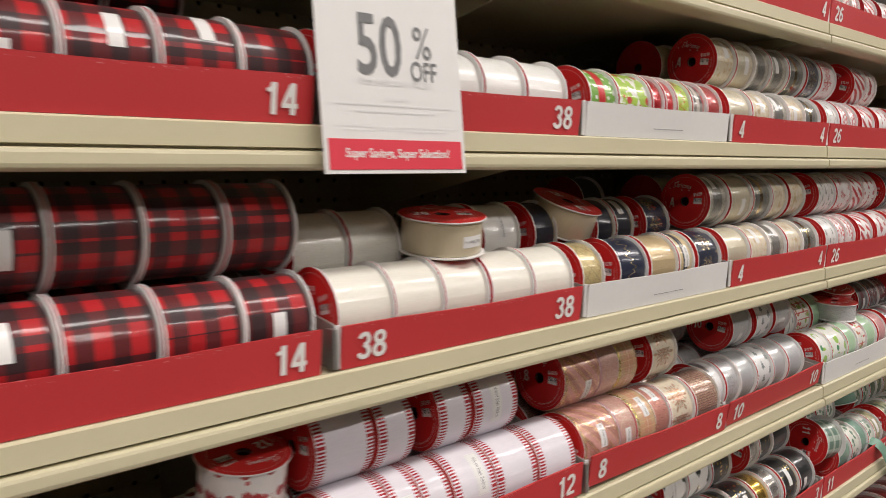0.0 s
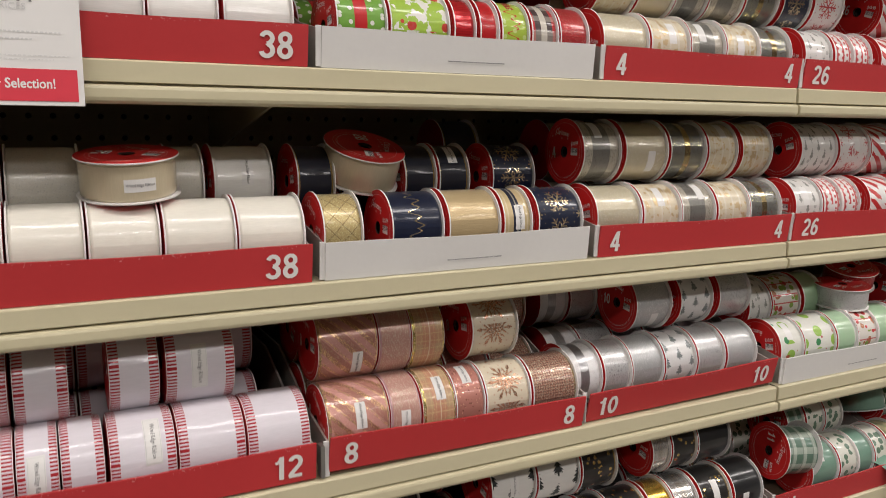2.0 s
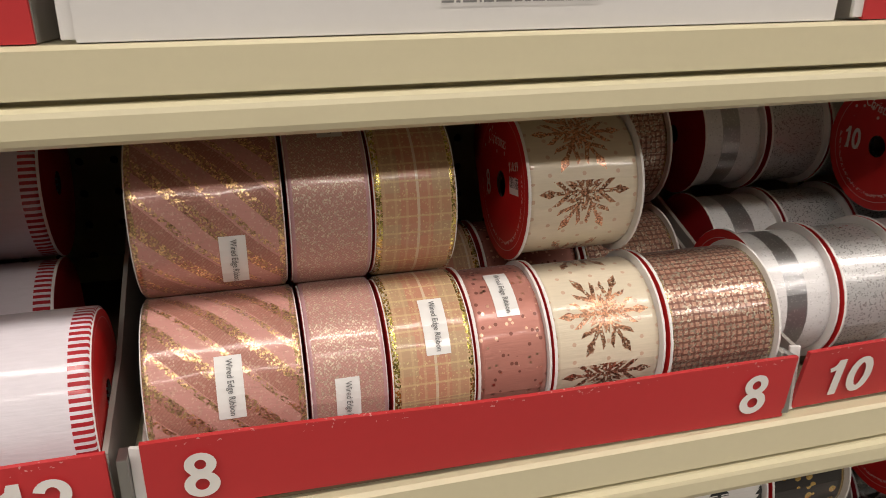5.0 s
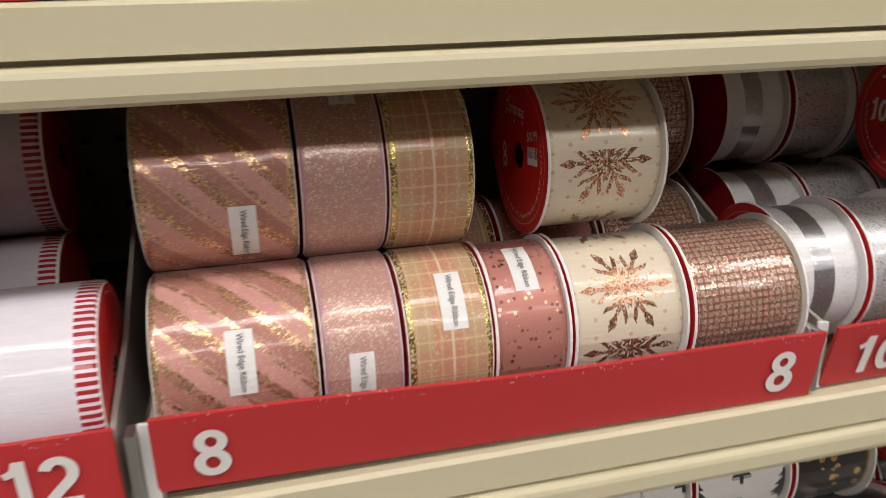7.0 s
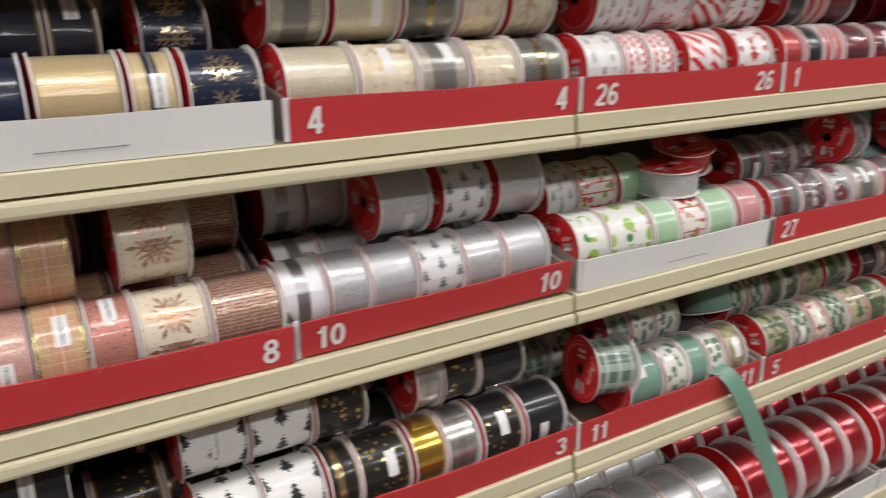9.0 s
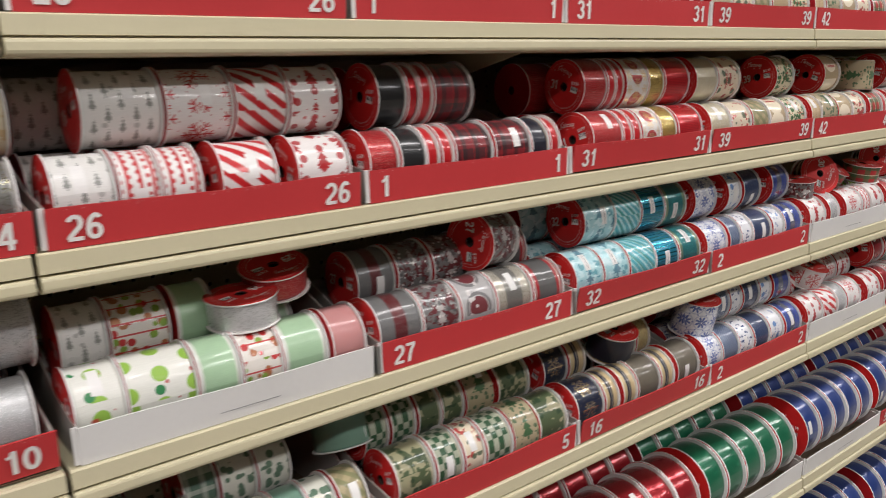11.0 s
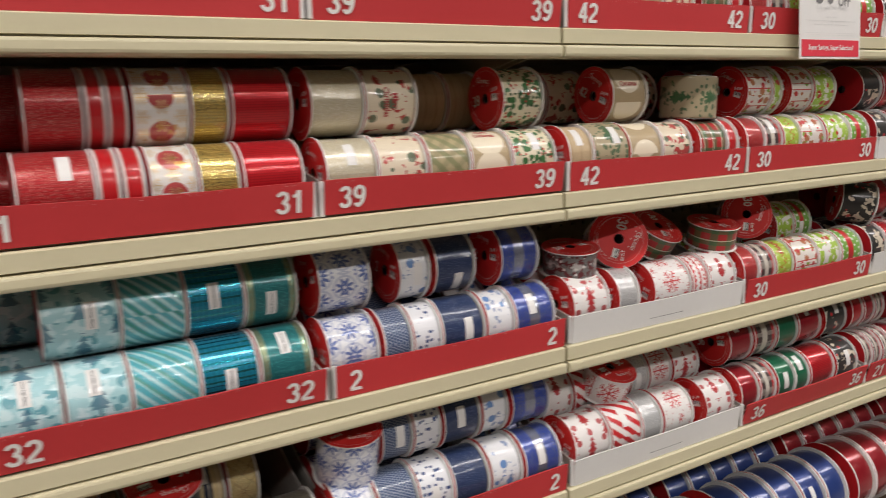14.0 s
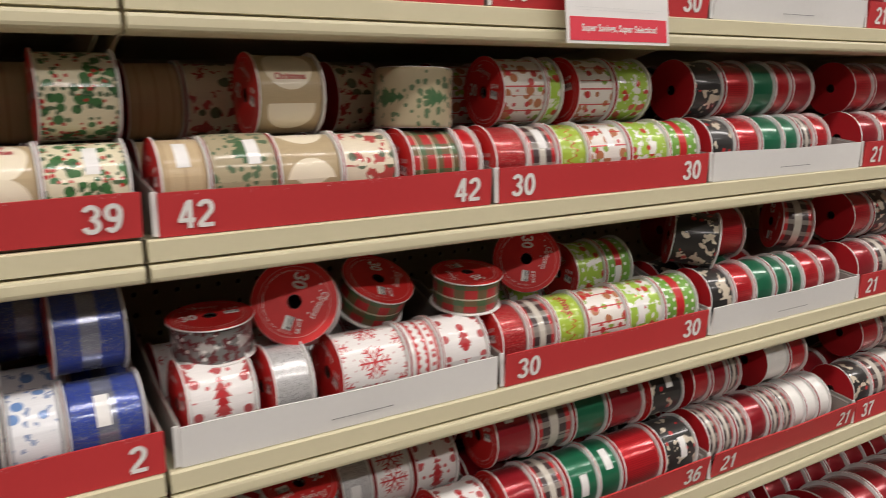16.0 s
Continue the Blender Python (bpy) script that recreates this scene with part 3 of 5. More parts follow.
M_FLOOR = surface("vinyl_floor", (0.24, 0.22, 0.19), rough=0.35, wear=0.10, grain=90)
M_CEIL = surface("ceiling_tile_white", (0.72, 0.71, 0.68), rough=0.9, wear=0.05, grain=200)
M_WALL = surface("store_wall_paint", (0.11, 0.09, 0.08), rough=0.7, wear=0.06)
M_SIGNRED = surface("sign_red_print", (0.72, 0.045, 0.072), rough=0.45, wear=0.04)


def disc_material():
    """Red printed card with a scatter of small white stars round the hub, and a thin ring near the rim."""
    t = Tree("flange_red_print", "Object")
    x, y, z = t.split(t.vec)
    r = (y * y + z * z).root()
    base = t.mix(t.noise(70.0), (0.52, 0.018, 0.018), (0.66, 0.030, 0.028))
    c, d, g = t.cells(0.0052)
    star = c.gt(0.38) * d.lt(0.19) * r.gt(0.014) * r.lt(0.029) * (z + y).gt(0.004)
    ring = r.gt(0.0318) * r.lt(0.0322)
    words = r.gt(0.0275) * r.lt(0.0292) * (z.lt(0.004)) * t.noise(700.0, 1.0).gt(0.52)
    t.put("Base Color", t.mix((star.most(words * 0.7)).most(ring * 0.6), base, (0.72, 0.55, 0.52)))
    t.put("Roughness", 0.42)
    t.put("Specular IOR Level", 0.3)
    t.put("Coat Weight", 0.12)
    t.bump(t.noise(260.0), 0.1, 0.0003)
    return t.mat


M_DISC = disc_material()
M_DISCB = surface("flange_red_card", (0.46, 0.014, 0.02), rough=0.45, wear=0.1)


def barcode_material():
    t = Tree("barcode_print", "Object")
    x, y, z = t.split(t.vec)
    n = t.noise(2600.0, 0.0, (0, 1, 0))
    t.put("Base Color", t.mix(n.gt(0.5) * z.gt(-0.001), (0.75, 0.74, 0.72), (0.03, 0.03, 0.03)))
    t.put("Roughness", 0.5)
    return t.mat


M_BAR = barcode_material()


# ---------------------------------------------------------------- mesh helpers
def mesh(name, verts, faces, mats=(), ids=None, smooth=False):
    me = bpy.data.meshes.new(name)
    me.from_pydata(verts, [], faces)
    for m in mats:
        me.materials.append(m)
    if ids is not None:
        me.polygons.foreach_set("material_index", ids)
    if smooth:
        me.polygons.foreach_set("use_smooth", [True] * len(me.polygons))
    me.update()
    return me


def arc(cx, cz, rx, rz, a0, a1, n=14):
    return [(cx + rx * math.cos(radians(a0 + (a1 - a0) * i / n)), cz + rz * math.sin(radians(a0 + (a1 - a0) * i / n))) for i in range(n + 1)]


# middle lines of bold grotesque figures on a cap height of 1; the third value is the stroke's weight
FIGURES = {
    "0": (0.56, [(arc(0.28, 0.5, 0.19, 0.415, 0, 360, 28), 0.17)]),
    "1": (0.50, [([(0.30, 0.0), (0.30, 1.0)], 0.175), ([(0.075, 0.735), (0.16, 0.765), (0.235, 0.83), (0.27, 0.95)], 0.13)]),
    "2": (0.56, [(arc(0.275, 0.70, 0.185, 0.215, 168, 0, 12) + arc(0.20, 0.70, 0.26, 0.30, -8, -48, 6) + [(0.22, 0.30), (0.12, 0.18), (0.075, 0.075)], 0.165), ([(0.04, 0.078), (0.52, 0.078)], 0.156)]),
    "3": (0.56, [(arc(0.265, 0.725, 0.175, 0.195, 165, -62, 16) + [(0.27, 0.52)], 0.16), ([(0.27, 0.55)] + arc(0.265, 0.29, 0.19, 0.21, 70, -168, 18), 0.165)]),
    "4": (0.56, [([(0.385, 0.0), (0.385, 1.0)], 0.165), ([(0.02, 0.29), (0.54, 0.29)], 0.15), ([(0.335, 0.93), (0.095, 0.33)], 0.15)]),
    "5": (0.56, [([(0.50, 0.91), (0.13, 0.91)], 0.155), ([(0.165, 0.95), (0.12, 0.46)], 0.14), (arc(0.27, 0.325, 0.185, 0.245, 145, -160, 20), 0.165)]),
    "6": (0.56, [(arc(0.285, 0.31, 0.185, 0.235, 0, 360, 24), 0.165), (arc(0.36, 0.38, 0.26, 0.54, 185, 105, 10) + arc(0.30, 0.735, 0.165, 0.185, 85, 20, 6), 0.16)]),
    "7": (0.56, [([(0.04, 0.91), (0.52, 0.91)], 0.16), ([(0.455, 0.87), (0.32, 0.62), (0.24, 0.36), (0.205, 0.0)], 0.165)]),
    "8": (0.56, [(arc(0.28, 0.735, 0.165, 0.185, 0, 360, 22), 0.155), (arc(0.28, 0.285, 0.19, 0.21, 0, 360, 24), 0.165)]),
    "9": (0.56, [(arc(0.275, 0.69, 0.185, 0.235, 0, 360, 24), 0.165), (arc(0.20, 0.62, 0.26, 0.54, 5, -75, 10) + arc(0.26, 0.265, 0.165, 0.185, -95, -160, 6), 0.16)]),
}


def number_mesh(body, size, mat, spread=1.0):
    """Bold figures drawn stroke by stroke, centred in the xz plane and facing -y."""
    k = ("figures", body, size, mat.name)
    if k in TEXTS:
        return TEXTS[k]
    cap, x, layer, verts, faces = size * 0.735, 0.0, 0, [], []
    for ch in body:
        wide, strokes = FIGURES[ch]
        for line, weight in strokes:
            base, n = len(verts), len(line)
            closed = n > 20 and math.dist(line[0], line[-1]) < 1e-4
            for i, (px, pz) in enumerate(line):
                before = line[i - 1] if i else (line[-2] if closed else line[0])
                after = line[i + 1] if i < n - 1 else (line[1] if closed else line[-1])
                dx, dz = after[0] - before[0], after[1] - before[1]
                d = math.hypot(dx, dz) or 1.0
                for side in (-0.5, 0.5):
                    verts.append(((x + px - dz / d * weight * side) * cap * spread, -0.00006 * layer, (pz + dx / d * weight * side - 0.5) * cap))
            for i in range(n - 1):
                faces.append((base + 2 * i, base + 2 * i + 2, base + 2 * i + 3, base + 2 * i + 1))
            layer += 1
        x += wide + 0.03
    mid = (min(v[0] for v in verts) + max(v[0] for v in verts)) / 2
    TEXTS[k] = mesh("number", [(a - mid, c, d) for a, c, d in verts], faces, [mat])
    return TEXTS[k]


def part(name, data, parent=None, m=None, label="", mat=None):
    """Links mesh data as one object under a thing or a part."""
    ob = new(name, data)
    if parent is not None:
        ob.parent = parent
    if m is not None:
        ob.matrix_basis = m
    if mat is not None:
        if not data.materials:
            data.materials.append(None)
        ob.material_slots[0].link = "OBJECT"
        ob.material_slots[0].material = mat
    if label:
        ob["label"] = label
    return ob


def box_mesh(name, x0, x1, y0, y1, z0, z1, mat, bevel=0.0):
    bm = bmesh.new()
    bmesh.ops.create_cube(bm, size=1)
    for v in bm.verts:
        v.co = Vector(((x0 + x1) / 2 + v.co.x * (x1 - x0), (y0 + y1) / 2 + v.co.y * (y1 - y0), (z0 + z1) / 2 + v.co.z * (z1 - z0)))
    if bevel:
        bmesh.ops.bevel(bm, geom=bm.edges[:], offset=bevel, segments=2, affect="EDGES", profile=0.6)
    me = bpy.data.meshes.new(name)
    bm.to_mesh(me)
    bm.free()
    me.materials.append(mat)
    return me


def extrude_profile(name, prof, x0, x1, mat):
    """A closed profile of (y, z) run along x."""
    n = len(prof)
    verts = [(x0, y, z) for y, z in prof] + [(x1, y, z) for y, z in prof]
    faces = [(i, (i + 1) % n, n + (i + 1) % n, n + i) for i in range(n)] + [tuple(range(n - 1, -1, -1)), tuple(range(n, 2 * n))]
    me = mesh(name, verts, faces, [mat])
    bm = bmesh.new()
    bm.from_mesh(me)
    bmesh.ops.recalc_face_normals(bm, faces=bm.faces[:])
    bm.to_mesh(me)
    bm.free()
    return me


TEXTS = {}


def text_mesh(body, size, mat, bold=0.0, stretch=1.0, align="CENTER"):
    """Lettering in the xz plane, facing -y, centred on the origin."""
    k = (body, size, mat.name, bold, stretch, align)
    if k in TEXTS:
        return TEXTS[k]
    cu = bpy.data.curves.new("lettering", "FONT")
    cu.body, cu.size, cu.align_x, cu.align_y, cu.offset, cu.resolution_u = body, size, align, "CENTER", bold, 3
    ob = new("lettering", cu)
    bpy.context.view_layer.update()
    me = bpy.data.meshes.new_from_object(ob.evaluated_get(bpy.context.evaluated_depsgraph_get()))
    bpy.data.objects.remove(ob)
    me.transform(Matrix.Diagonal((stretch, 1, 1, 1)))
    me.transform(Matrix.Rotation(radians(90), 4, "X"))
    xs, zs = [v.co.x for v in me.vertices], [v.co.z for v in me.vertices]
    me.transform(Matrix.Translation((-(min(xs) + max(xs)) / 2, 0, -(min(zs) + max(zs)) / 2)))
    me.materials.clear()
    me.materials.append(mat)
    TEXTS[k] = me
    return me


# ---------------------------------------------------------------- spools
SEG = 40
RF = 0.0368
CACHE = {}


def roll_mesh(w, r):
    """The wound ribbon: a tube about x with slightly rounded edges, and coordinates in metres and shares."""
    k = ("roll", round(w, 4), round(r, 4))
    if k in CACHE:
        return CACHE[k]
    prof = [(-w / 2, r - 0.0016), (-w / 2 + 0.0006, r - 0.0003), (-w / 2 + 0.003, r), (0, r + 0.0001), (w / 2 - 0.003, r), (w / 2 - 0.0006, r - 0.0003), (w / 2, r - 0.0016)]
    verts, faces = [], []
    for i in range(SEG + 1):
        a = 2 * math.pi * i / SEG
        for x, q in prof:
            verts.append((x, -q * math.cos(a), q * math.sin(a)))
    n = len(prof)
    for i in range(SEG):
        for j in range(n - 1):
            faces.append((i * n + j, i * n + j + 1, (i + 1) * n + j + 1, (i + 1) * n + j))
    me = mesh("ribbon_roll", verts, faces, [None], smooth=True)
    ua, ub = me.uv_layers.new(name="metres"), me.uv_layers.new(name="share")
    da, db = [], []
    for loop in me.loops:
        i, j = divmod(loop.vertex_index, n)
        x = prof[j][0]
        da += [i / SEG * 2 * math.pi * r, x]
        db += [i / SEG, x / w + 0.5]
    ua.data.foreach_set("uv", da)
    ub.data.foreach_set("uv", db)
    CACHE[k] = me
    return me


def flange_geometry(r, side, x, verts, faces, ids, hub):
    """A card disc with a hub hole at x; side -1 has its printed face to -x."""
    t = 0.0024 if r > 0.05 else 0.0013
    xo, xi = x + side * t, x
    base = len(verts)
    rings = [(xo, hub), (xo, r - 0.0003), (xo - side * 0.0004, r), (xi, r), (xi, hub)]
    for i in range(SEG):
        a = 2 * math.pi * i / SEG
        for q, rad in rings:
            verts.append((q, -rad * math.cos(a), rad * math.sin(a)))
    n = len(rings)
    for i in range(SEG):
        k = (i + 1) % SEG
        for j in range(n):
            f = (base + i * n + j, base + k * n + j, base + k * n + (j + 1) % n, base + i * n + (j + 1) % n)
            faces.append(f if side < 0 else f[::-1])
            ids.append((0, 1, 1, 1, 2)[j])


def flange_mesh(r, side):
    k = ("flange", round(r, 4), side)
    if k not in CACHE:
        v, f, ids = [], [], []
        flange_geometry(r, side, 0.0, v, f, ids, 0.0062 * r / RF)
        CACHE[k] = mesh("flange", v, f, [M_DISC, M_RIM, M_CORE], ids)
    return CACHE[k]


def core_mesh(w, r):
    k = ("core", round(w, 4), round(r, 4))
    if k not in CACHE:
        verts, faces = [], []
        for i in range(16):
            a = 2 * math.pi * i / 16
            for x, q in ((-w / 2 + 0.002, r), (w / 2 - 0.002, r)):
                verts.append((x, q * math.cos(a), q * math.sin(a)))
        for i in range(16):
            k2 = (i + 1) % 16
            faces.append((2 * i, 2 * k2, 2 * k2 + 1, 2 * i + 1))
        faces.append(tuple(range(1, 32, 2)))
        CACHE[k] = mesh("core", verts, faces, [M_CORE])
    return CACHE[k]


def bent_sheet(name, wide, high, r, mat):
    """A label strip bent round a roll of radius r; its middle is at the front (-y)."""
    k = (name, round(wide, 4), round(high, 4), round(r, 4))
    if k not in CACHE:
        verts, faces, n = [], [], 8
        for q in (r + 0.0003, r + 0.0001):
            for i in range(n + 1):
                a = (i / n - 0.5) * high / r
                for x in (-wide / 2, wide / 2):
                    verts.append((x, -q * math.cos(a), q * math.sin(a)))
        for i in range(n):
            faces.append((2 * i, 2 * i + 1, 2 * i + 3, 2 * i + 2))
        CACHE[k] = mesh(name, verts, faces, [mat])
    return CACHE[k]


def bent_text(body, size, r):
    k = ("bent", body, round(r, 4), size)
    if k not in CACHE:
        me = text_mesh(body, size, M_GREY, 0.00004, 0.78).copy()
        for v in me.vertices:
            up, a = v.co.z, -v.co.x / r
            v.co = Vector((up, -(r + 0.0005) * math.cos(a), (r + 0.0005) * math.sin(a)))
        CACHE[k] = me
    return CACHE[k]


M_CRIMSON = surface("crimson_print", (0.40, 0.02, 0.03), rough=0.5, wear=0.05)


def bent_words(body, size, r, across):
    """Printed words on a roll: across reads along the spool, otherwise down its front."""
    me = text_mesh(body, size, M_CRIMSON, 0.0002, 0.8).copy()
    for v in me.vertices:
        along, up = v.co.x, v.co.z
        x, a = (along, up / r) if across else (up, -along / r)
        v.co = Vector((x, -(r + 0.0004) * math.cos(a), (r + 0.0004) * math.sin(a)))
    return me


def price_tag(parent, number, r, x):
    """The number and the bar code on a flange's outer face, which looks to -x."""
    turn = Matrix.Rotation(radians(-90), 4, "Z")
    s = r / RF
    if number:
        me = number_mesh(number, 0.0172 * s, M_INK, 0.95)
        part("number", me, parent, Matrix.Translation((x - 0.0003, 0.0185 * s, 0.001 * s)) @ turn)
    part("price", text_mesh("$10.99", 0.0058 * s, M_INK, 0.0001, 0.8), parent, Matrix.Translation((x - 0.0003, -0.0195 * s, 0.0075 * s)) @ turn)
    part("lettering", text_mesh("Christmas", 0.0085 * s, M_INK, 0.0, 0.72), parent, Matrix.Translation((x - 0.0003, 0.001 * s, 0.0215 * s)) @ turn @ pose(0, 0, 0, 0, 14, 0))
    k = ("bar", round(s, 3))
    if k not in CACHE:
        CACHE[k] = mesh("bar_code", [(0, -0.006 * s, -0.004 * s), (0, 0.006 * s, -0.004 * s), (0, 0.006 * s, 0.004 * s), (0, -0.006 * s, 0.004 * s)], [(0, 3, 2, 1)], [M_BAR])
    part("bar_code", CACHE[k], parent, Matrix.Translation((x - 0.0003, -0.0185 * s, -0.001 * s)) @ Matrix.Rotation(radians(6), 4, "X"))


LABELS = {}


RIMS = {"rd": -0.0005, "rg": -0.0004, "rp": -0.0004, "tk": -0.0004, "tm": -0.0004, "cs": 0.003, "cm": 0.0026, "ro": 0.0018, "bf": -0.0004}


def spool(code, w, m, number="", face=False, rim=0.003, rf=RF, tag=None, text=False, group="ribbon spools", where="", name="ribbon_spool"):
    """One spool about x at the pose m: wound ribbon, two card flanges, and what the frames show on them."""
    root = new(name)
    root.empty_display_size = 0.02
    root.matrix_basis = m
    r = rf - RIMS.get(code, rim)
    thick = 0.0024 if rf > 0.05 else 0.0013
    body = w - 2 * thick - 0.0002
    look_name = RIB[code].name.replace("ribbon_", "").replace("_", " ")
    tagged(root, "spool of %s ribbon with red flanges%s" % (look_name, where), "ribbon spool", group)
    thin = RIMS.get(code, 0) < 0
    roll = part("ribbon_roll", roll_mesh(body + (0.0017 if thin else 0), r), root, None, "", RIB[code])
    disc = rf - 0.001 if thin else rf
    left = part("flange", flange_mesh(disc, -1), root, Matrix.Translation((-body / 2, 0, 0)))
    part("flange", flange_mesh(disc, 1), root, Matrix.Translation((body / 2, 0, 0)))
    if face:
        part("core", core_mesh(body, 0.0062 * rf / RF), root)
        price_tag(left, number, rf, -thick)
    if tag is not None:
        wired = code in ("tk", "tm")
        wide = 0.0135 if wired else min(0.0105, body * 0.34)
        turn = Matrix.Rotation(radians(-tag[0]), 4, "X")
        lab = part("sticker", bent_sheet("sticker", wide, 0.040 if wired else 0.025, r, M_PAPER), root, Matrix.Translation((tag[1], 0, 0)) @ turn, "white paper sticker")
        if wired:
            part("border", bent_sheet("border", wide * 0.92, 0.0382, r + 0.00025, M_LGREY), lab)
            part("border", bent_sheet("border_inner", wide * 0.84, 0.0372, r + 0.00045, M_PAPER), lab)
        if text:
            part("lettering", bent_text("Wired Edge Ribbon", 0.0048 if wired else 0.0036, r + 0.0003), lab, Matrix.Rotation(math.pi, 4, "Y") if text == "turned" else None)
    return root


BEHIND = []


def plain_spool(code, w, m, rim=0.003, rf=RF):
    """A spool of a back row, kept for the joined stock behind the front rows."""
    BEHIND.append((code, w, m, rim, rf))


def join_behind():
    """The back rows, too many to count, as one mesh."""
    verts, faces, ids, smooth, uva, uvb = [], [], [], [], [], []
    codes = sorted({b[0] for b in BEHIND})
    for n, (code, w, m, rim, rf) in enumerate(BEHIND):
        body = w - (0.005 if rf > 0.05 else 0.0028)
        src = roll_mesh(body, rf - rim)
        base = len(verts)
        v, f, fi = [q.co.copy() for q in src.vertices], [tuple(p.vertices) for p in src.polygons], []
        nf = len(f)
        flange_geometry(rf, -1, -body / 2, v, f, fi, 0.006)
        flange_geometry(rf, 1, body / 2, v, f, fi, 0.006)
        verts += [tuple(m @ Vector(q)) for q in v]
        faces += [tuple(base + k for k in p) for p in f]
        ids += [3 + codes.index(code)] * nf + fi
        smooth += [True] * nf + [False] * len(fi)
        for lay, out in (("metres", uva), ("share", uvb)):
            b = np.zeros(len(src.loops) * 2, dtype=np.float32)
            src.uv_layers[lay].data.foreach_get("uv", b)
            if lay == "metres":
                b[0::2] += n * 0.037
            out.append(b)
            out.append(np.zeros(len(fi) * 8, dtype=np.float32))
    me = mesh("spools_behind", verts, faces, [M_DISCB, M_RIM, M_CORE] + [RIB[c] for c in codes], ids)
    me.polygons.foreach_set("use_smooth", smooth)
    for lay, out in (("metres", uva), ("share", uvb)):
        me.uv_layers.new(name=lay).data.foreach_set("uv", np.concatenate(out))
    tagged(part("spools_behind", me), "many ribbon spools stacked in the shaded back rows", "ribbon spools", kind="stuff")


# ---------------------------------------------------------------- room
def setting(name, me, label):
    return tagged(part(name, me), label, name.split("_")[0], kind="structure")


setting("floor", box_mesh("floor", -7, 9, -5, 1.2, -0.1, 0.0, M_FLOOR), "worn pale vinyl store floor")
setting("ceiling", box_mesh("ceiling", -7, 9, -5, 1.2, CEIL, CEIL + 0.1, M_CEIL), "plain white store ceiling")
setting("wall_north", box_mesh("wall_north", -7, 9, 1.2, 1.3, 0, CEIL, M_WALL), "plain painted store wall behind the shelving")
setting("wall_south", box_mesh("wall_south", -7, 9, -5.1, -5, 0, CEIL, M_WALL), "plain painted store wall across the aisle")
setting("wall_west", box_mesh("wall_west", -7.1, -7, -5, 1.2, 0, CEIL, M_WALL), "plain painted store wall")
setting("wall_east", box_mesh("wall_east", 9, 9.1, -5, 1.2, 0, CEIL, M_WALL), "plain painted store wall")

# ---------------------------------------------------------------- gondola
BAY = 1.219
SLOT = BAY / 4
BAYS = range(-2, 4)
TOP = {0: 1.670, 1: 1.487, 2: 1.303, 3: 1.120, 4: 0.938, 5: 0.675, 6: 0.425}
DEEP = 0.37
SHELF = {k: z - LABEL for k, z in TOP.items()}


def lip_profile(z):
    """Front edge of a shelf: a flat price channel over a rounded lower bead, with a groove between."""
    return [(0.020, z), (-0.002, z), (-0.004, z - 0.0015), (-0.004, z - 0.0168), (0.0015, z - 0.0174), (0.0015, z - 0.0187), (-0.0045, z - 0.0191), (-0.0068, z - 0.0203), (-0.0075, z - 0.0222),
            (-0.0075, z - 0.0285), (-0.0066, z - 0.0308), (-0.0045, z - 0.0322), (-0.001, z - 0.0326), (0.020, z - 0.0326), (0.020, z - 0.031), (0.003, z - 0.030), (0.003, z - 0.003), (0.020, z - 0.002)]


def shelf_unit(bay, row):
    x0, x1 = bay * BAY + 0.0022, (bay + 1) * BAY - 0.0022
    z = SHELF[row]
    root = new("shelf")
    root.location = (x0, 0, z)
    tagged(root, "beige enamelled metal store shelf with a grooved price channel", "shelf", "gondola shelves")
    inv = Matrix.Translation((-x0, 0, -z))
    part("deck", box_mesh("deck", x0, x1, 0.003, DEEP, z - 0.014, z - 0.0006, M_BEIGE), root, inv)
    part("price_channel", extrude_profile("price_channel", lip_profile(z - 0.0005), x0, x1, M_BEIGE), root, inv)
    for bx in (x0 + 0.006, (x0 + x1) / 2, x1 - 0.006):
        part("bracket", extrude_profile("bracket", [(0.02, z - 0.0145), (DEEP, z - 0.0145), (DEEP, z - 0.085), (0.22, z - 0.055), (0.03, z - 0.022)], bx - 0.0015, bx + 0.0015, M_BEIGE), root, inv)
    return root


for bay in BAYS:
    for row in TOP:
        shelf_unit(bay, row)


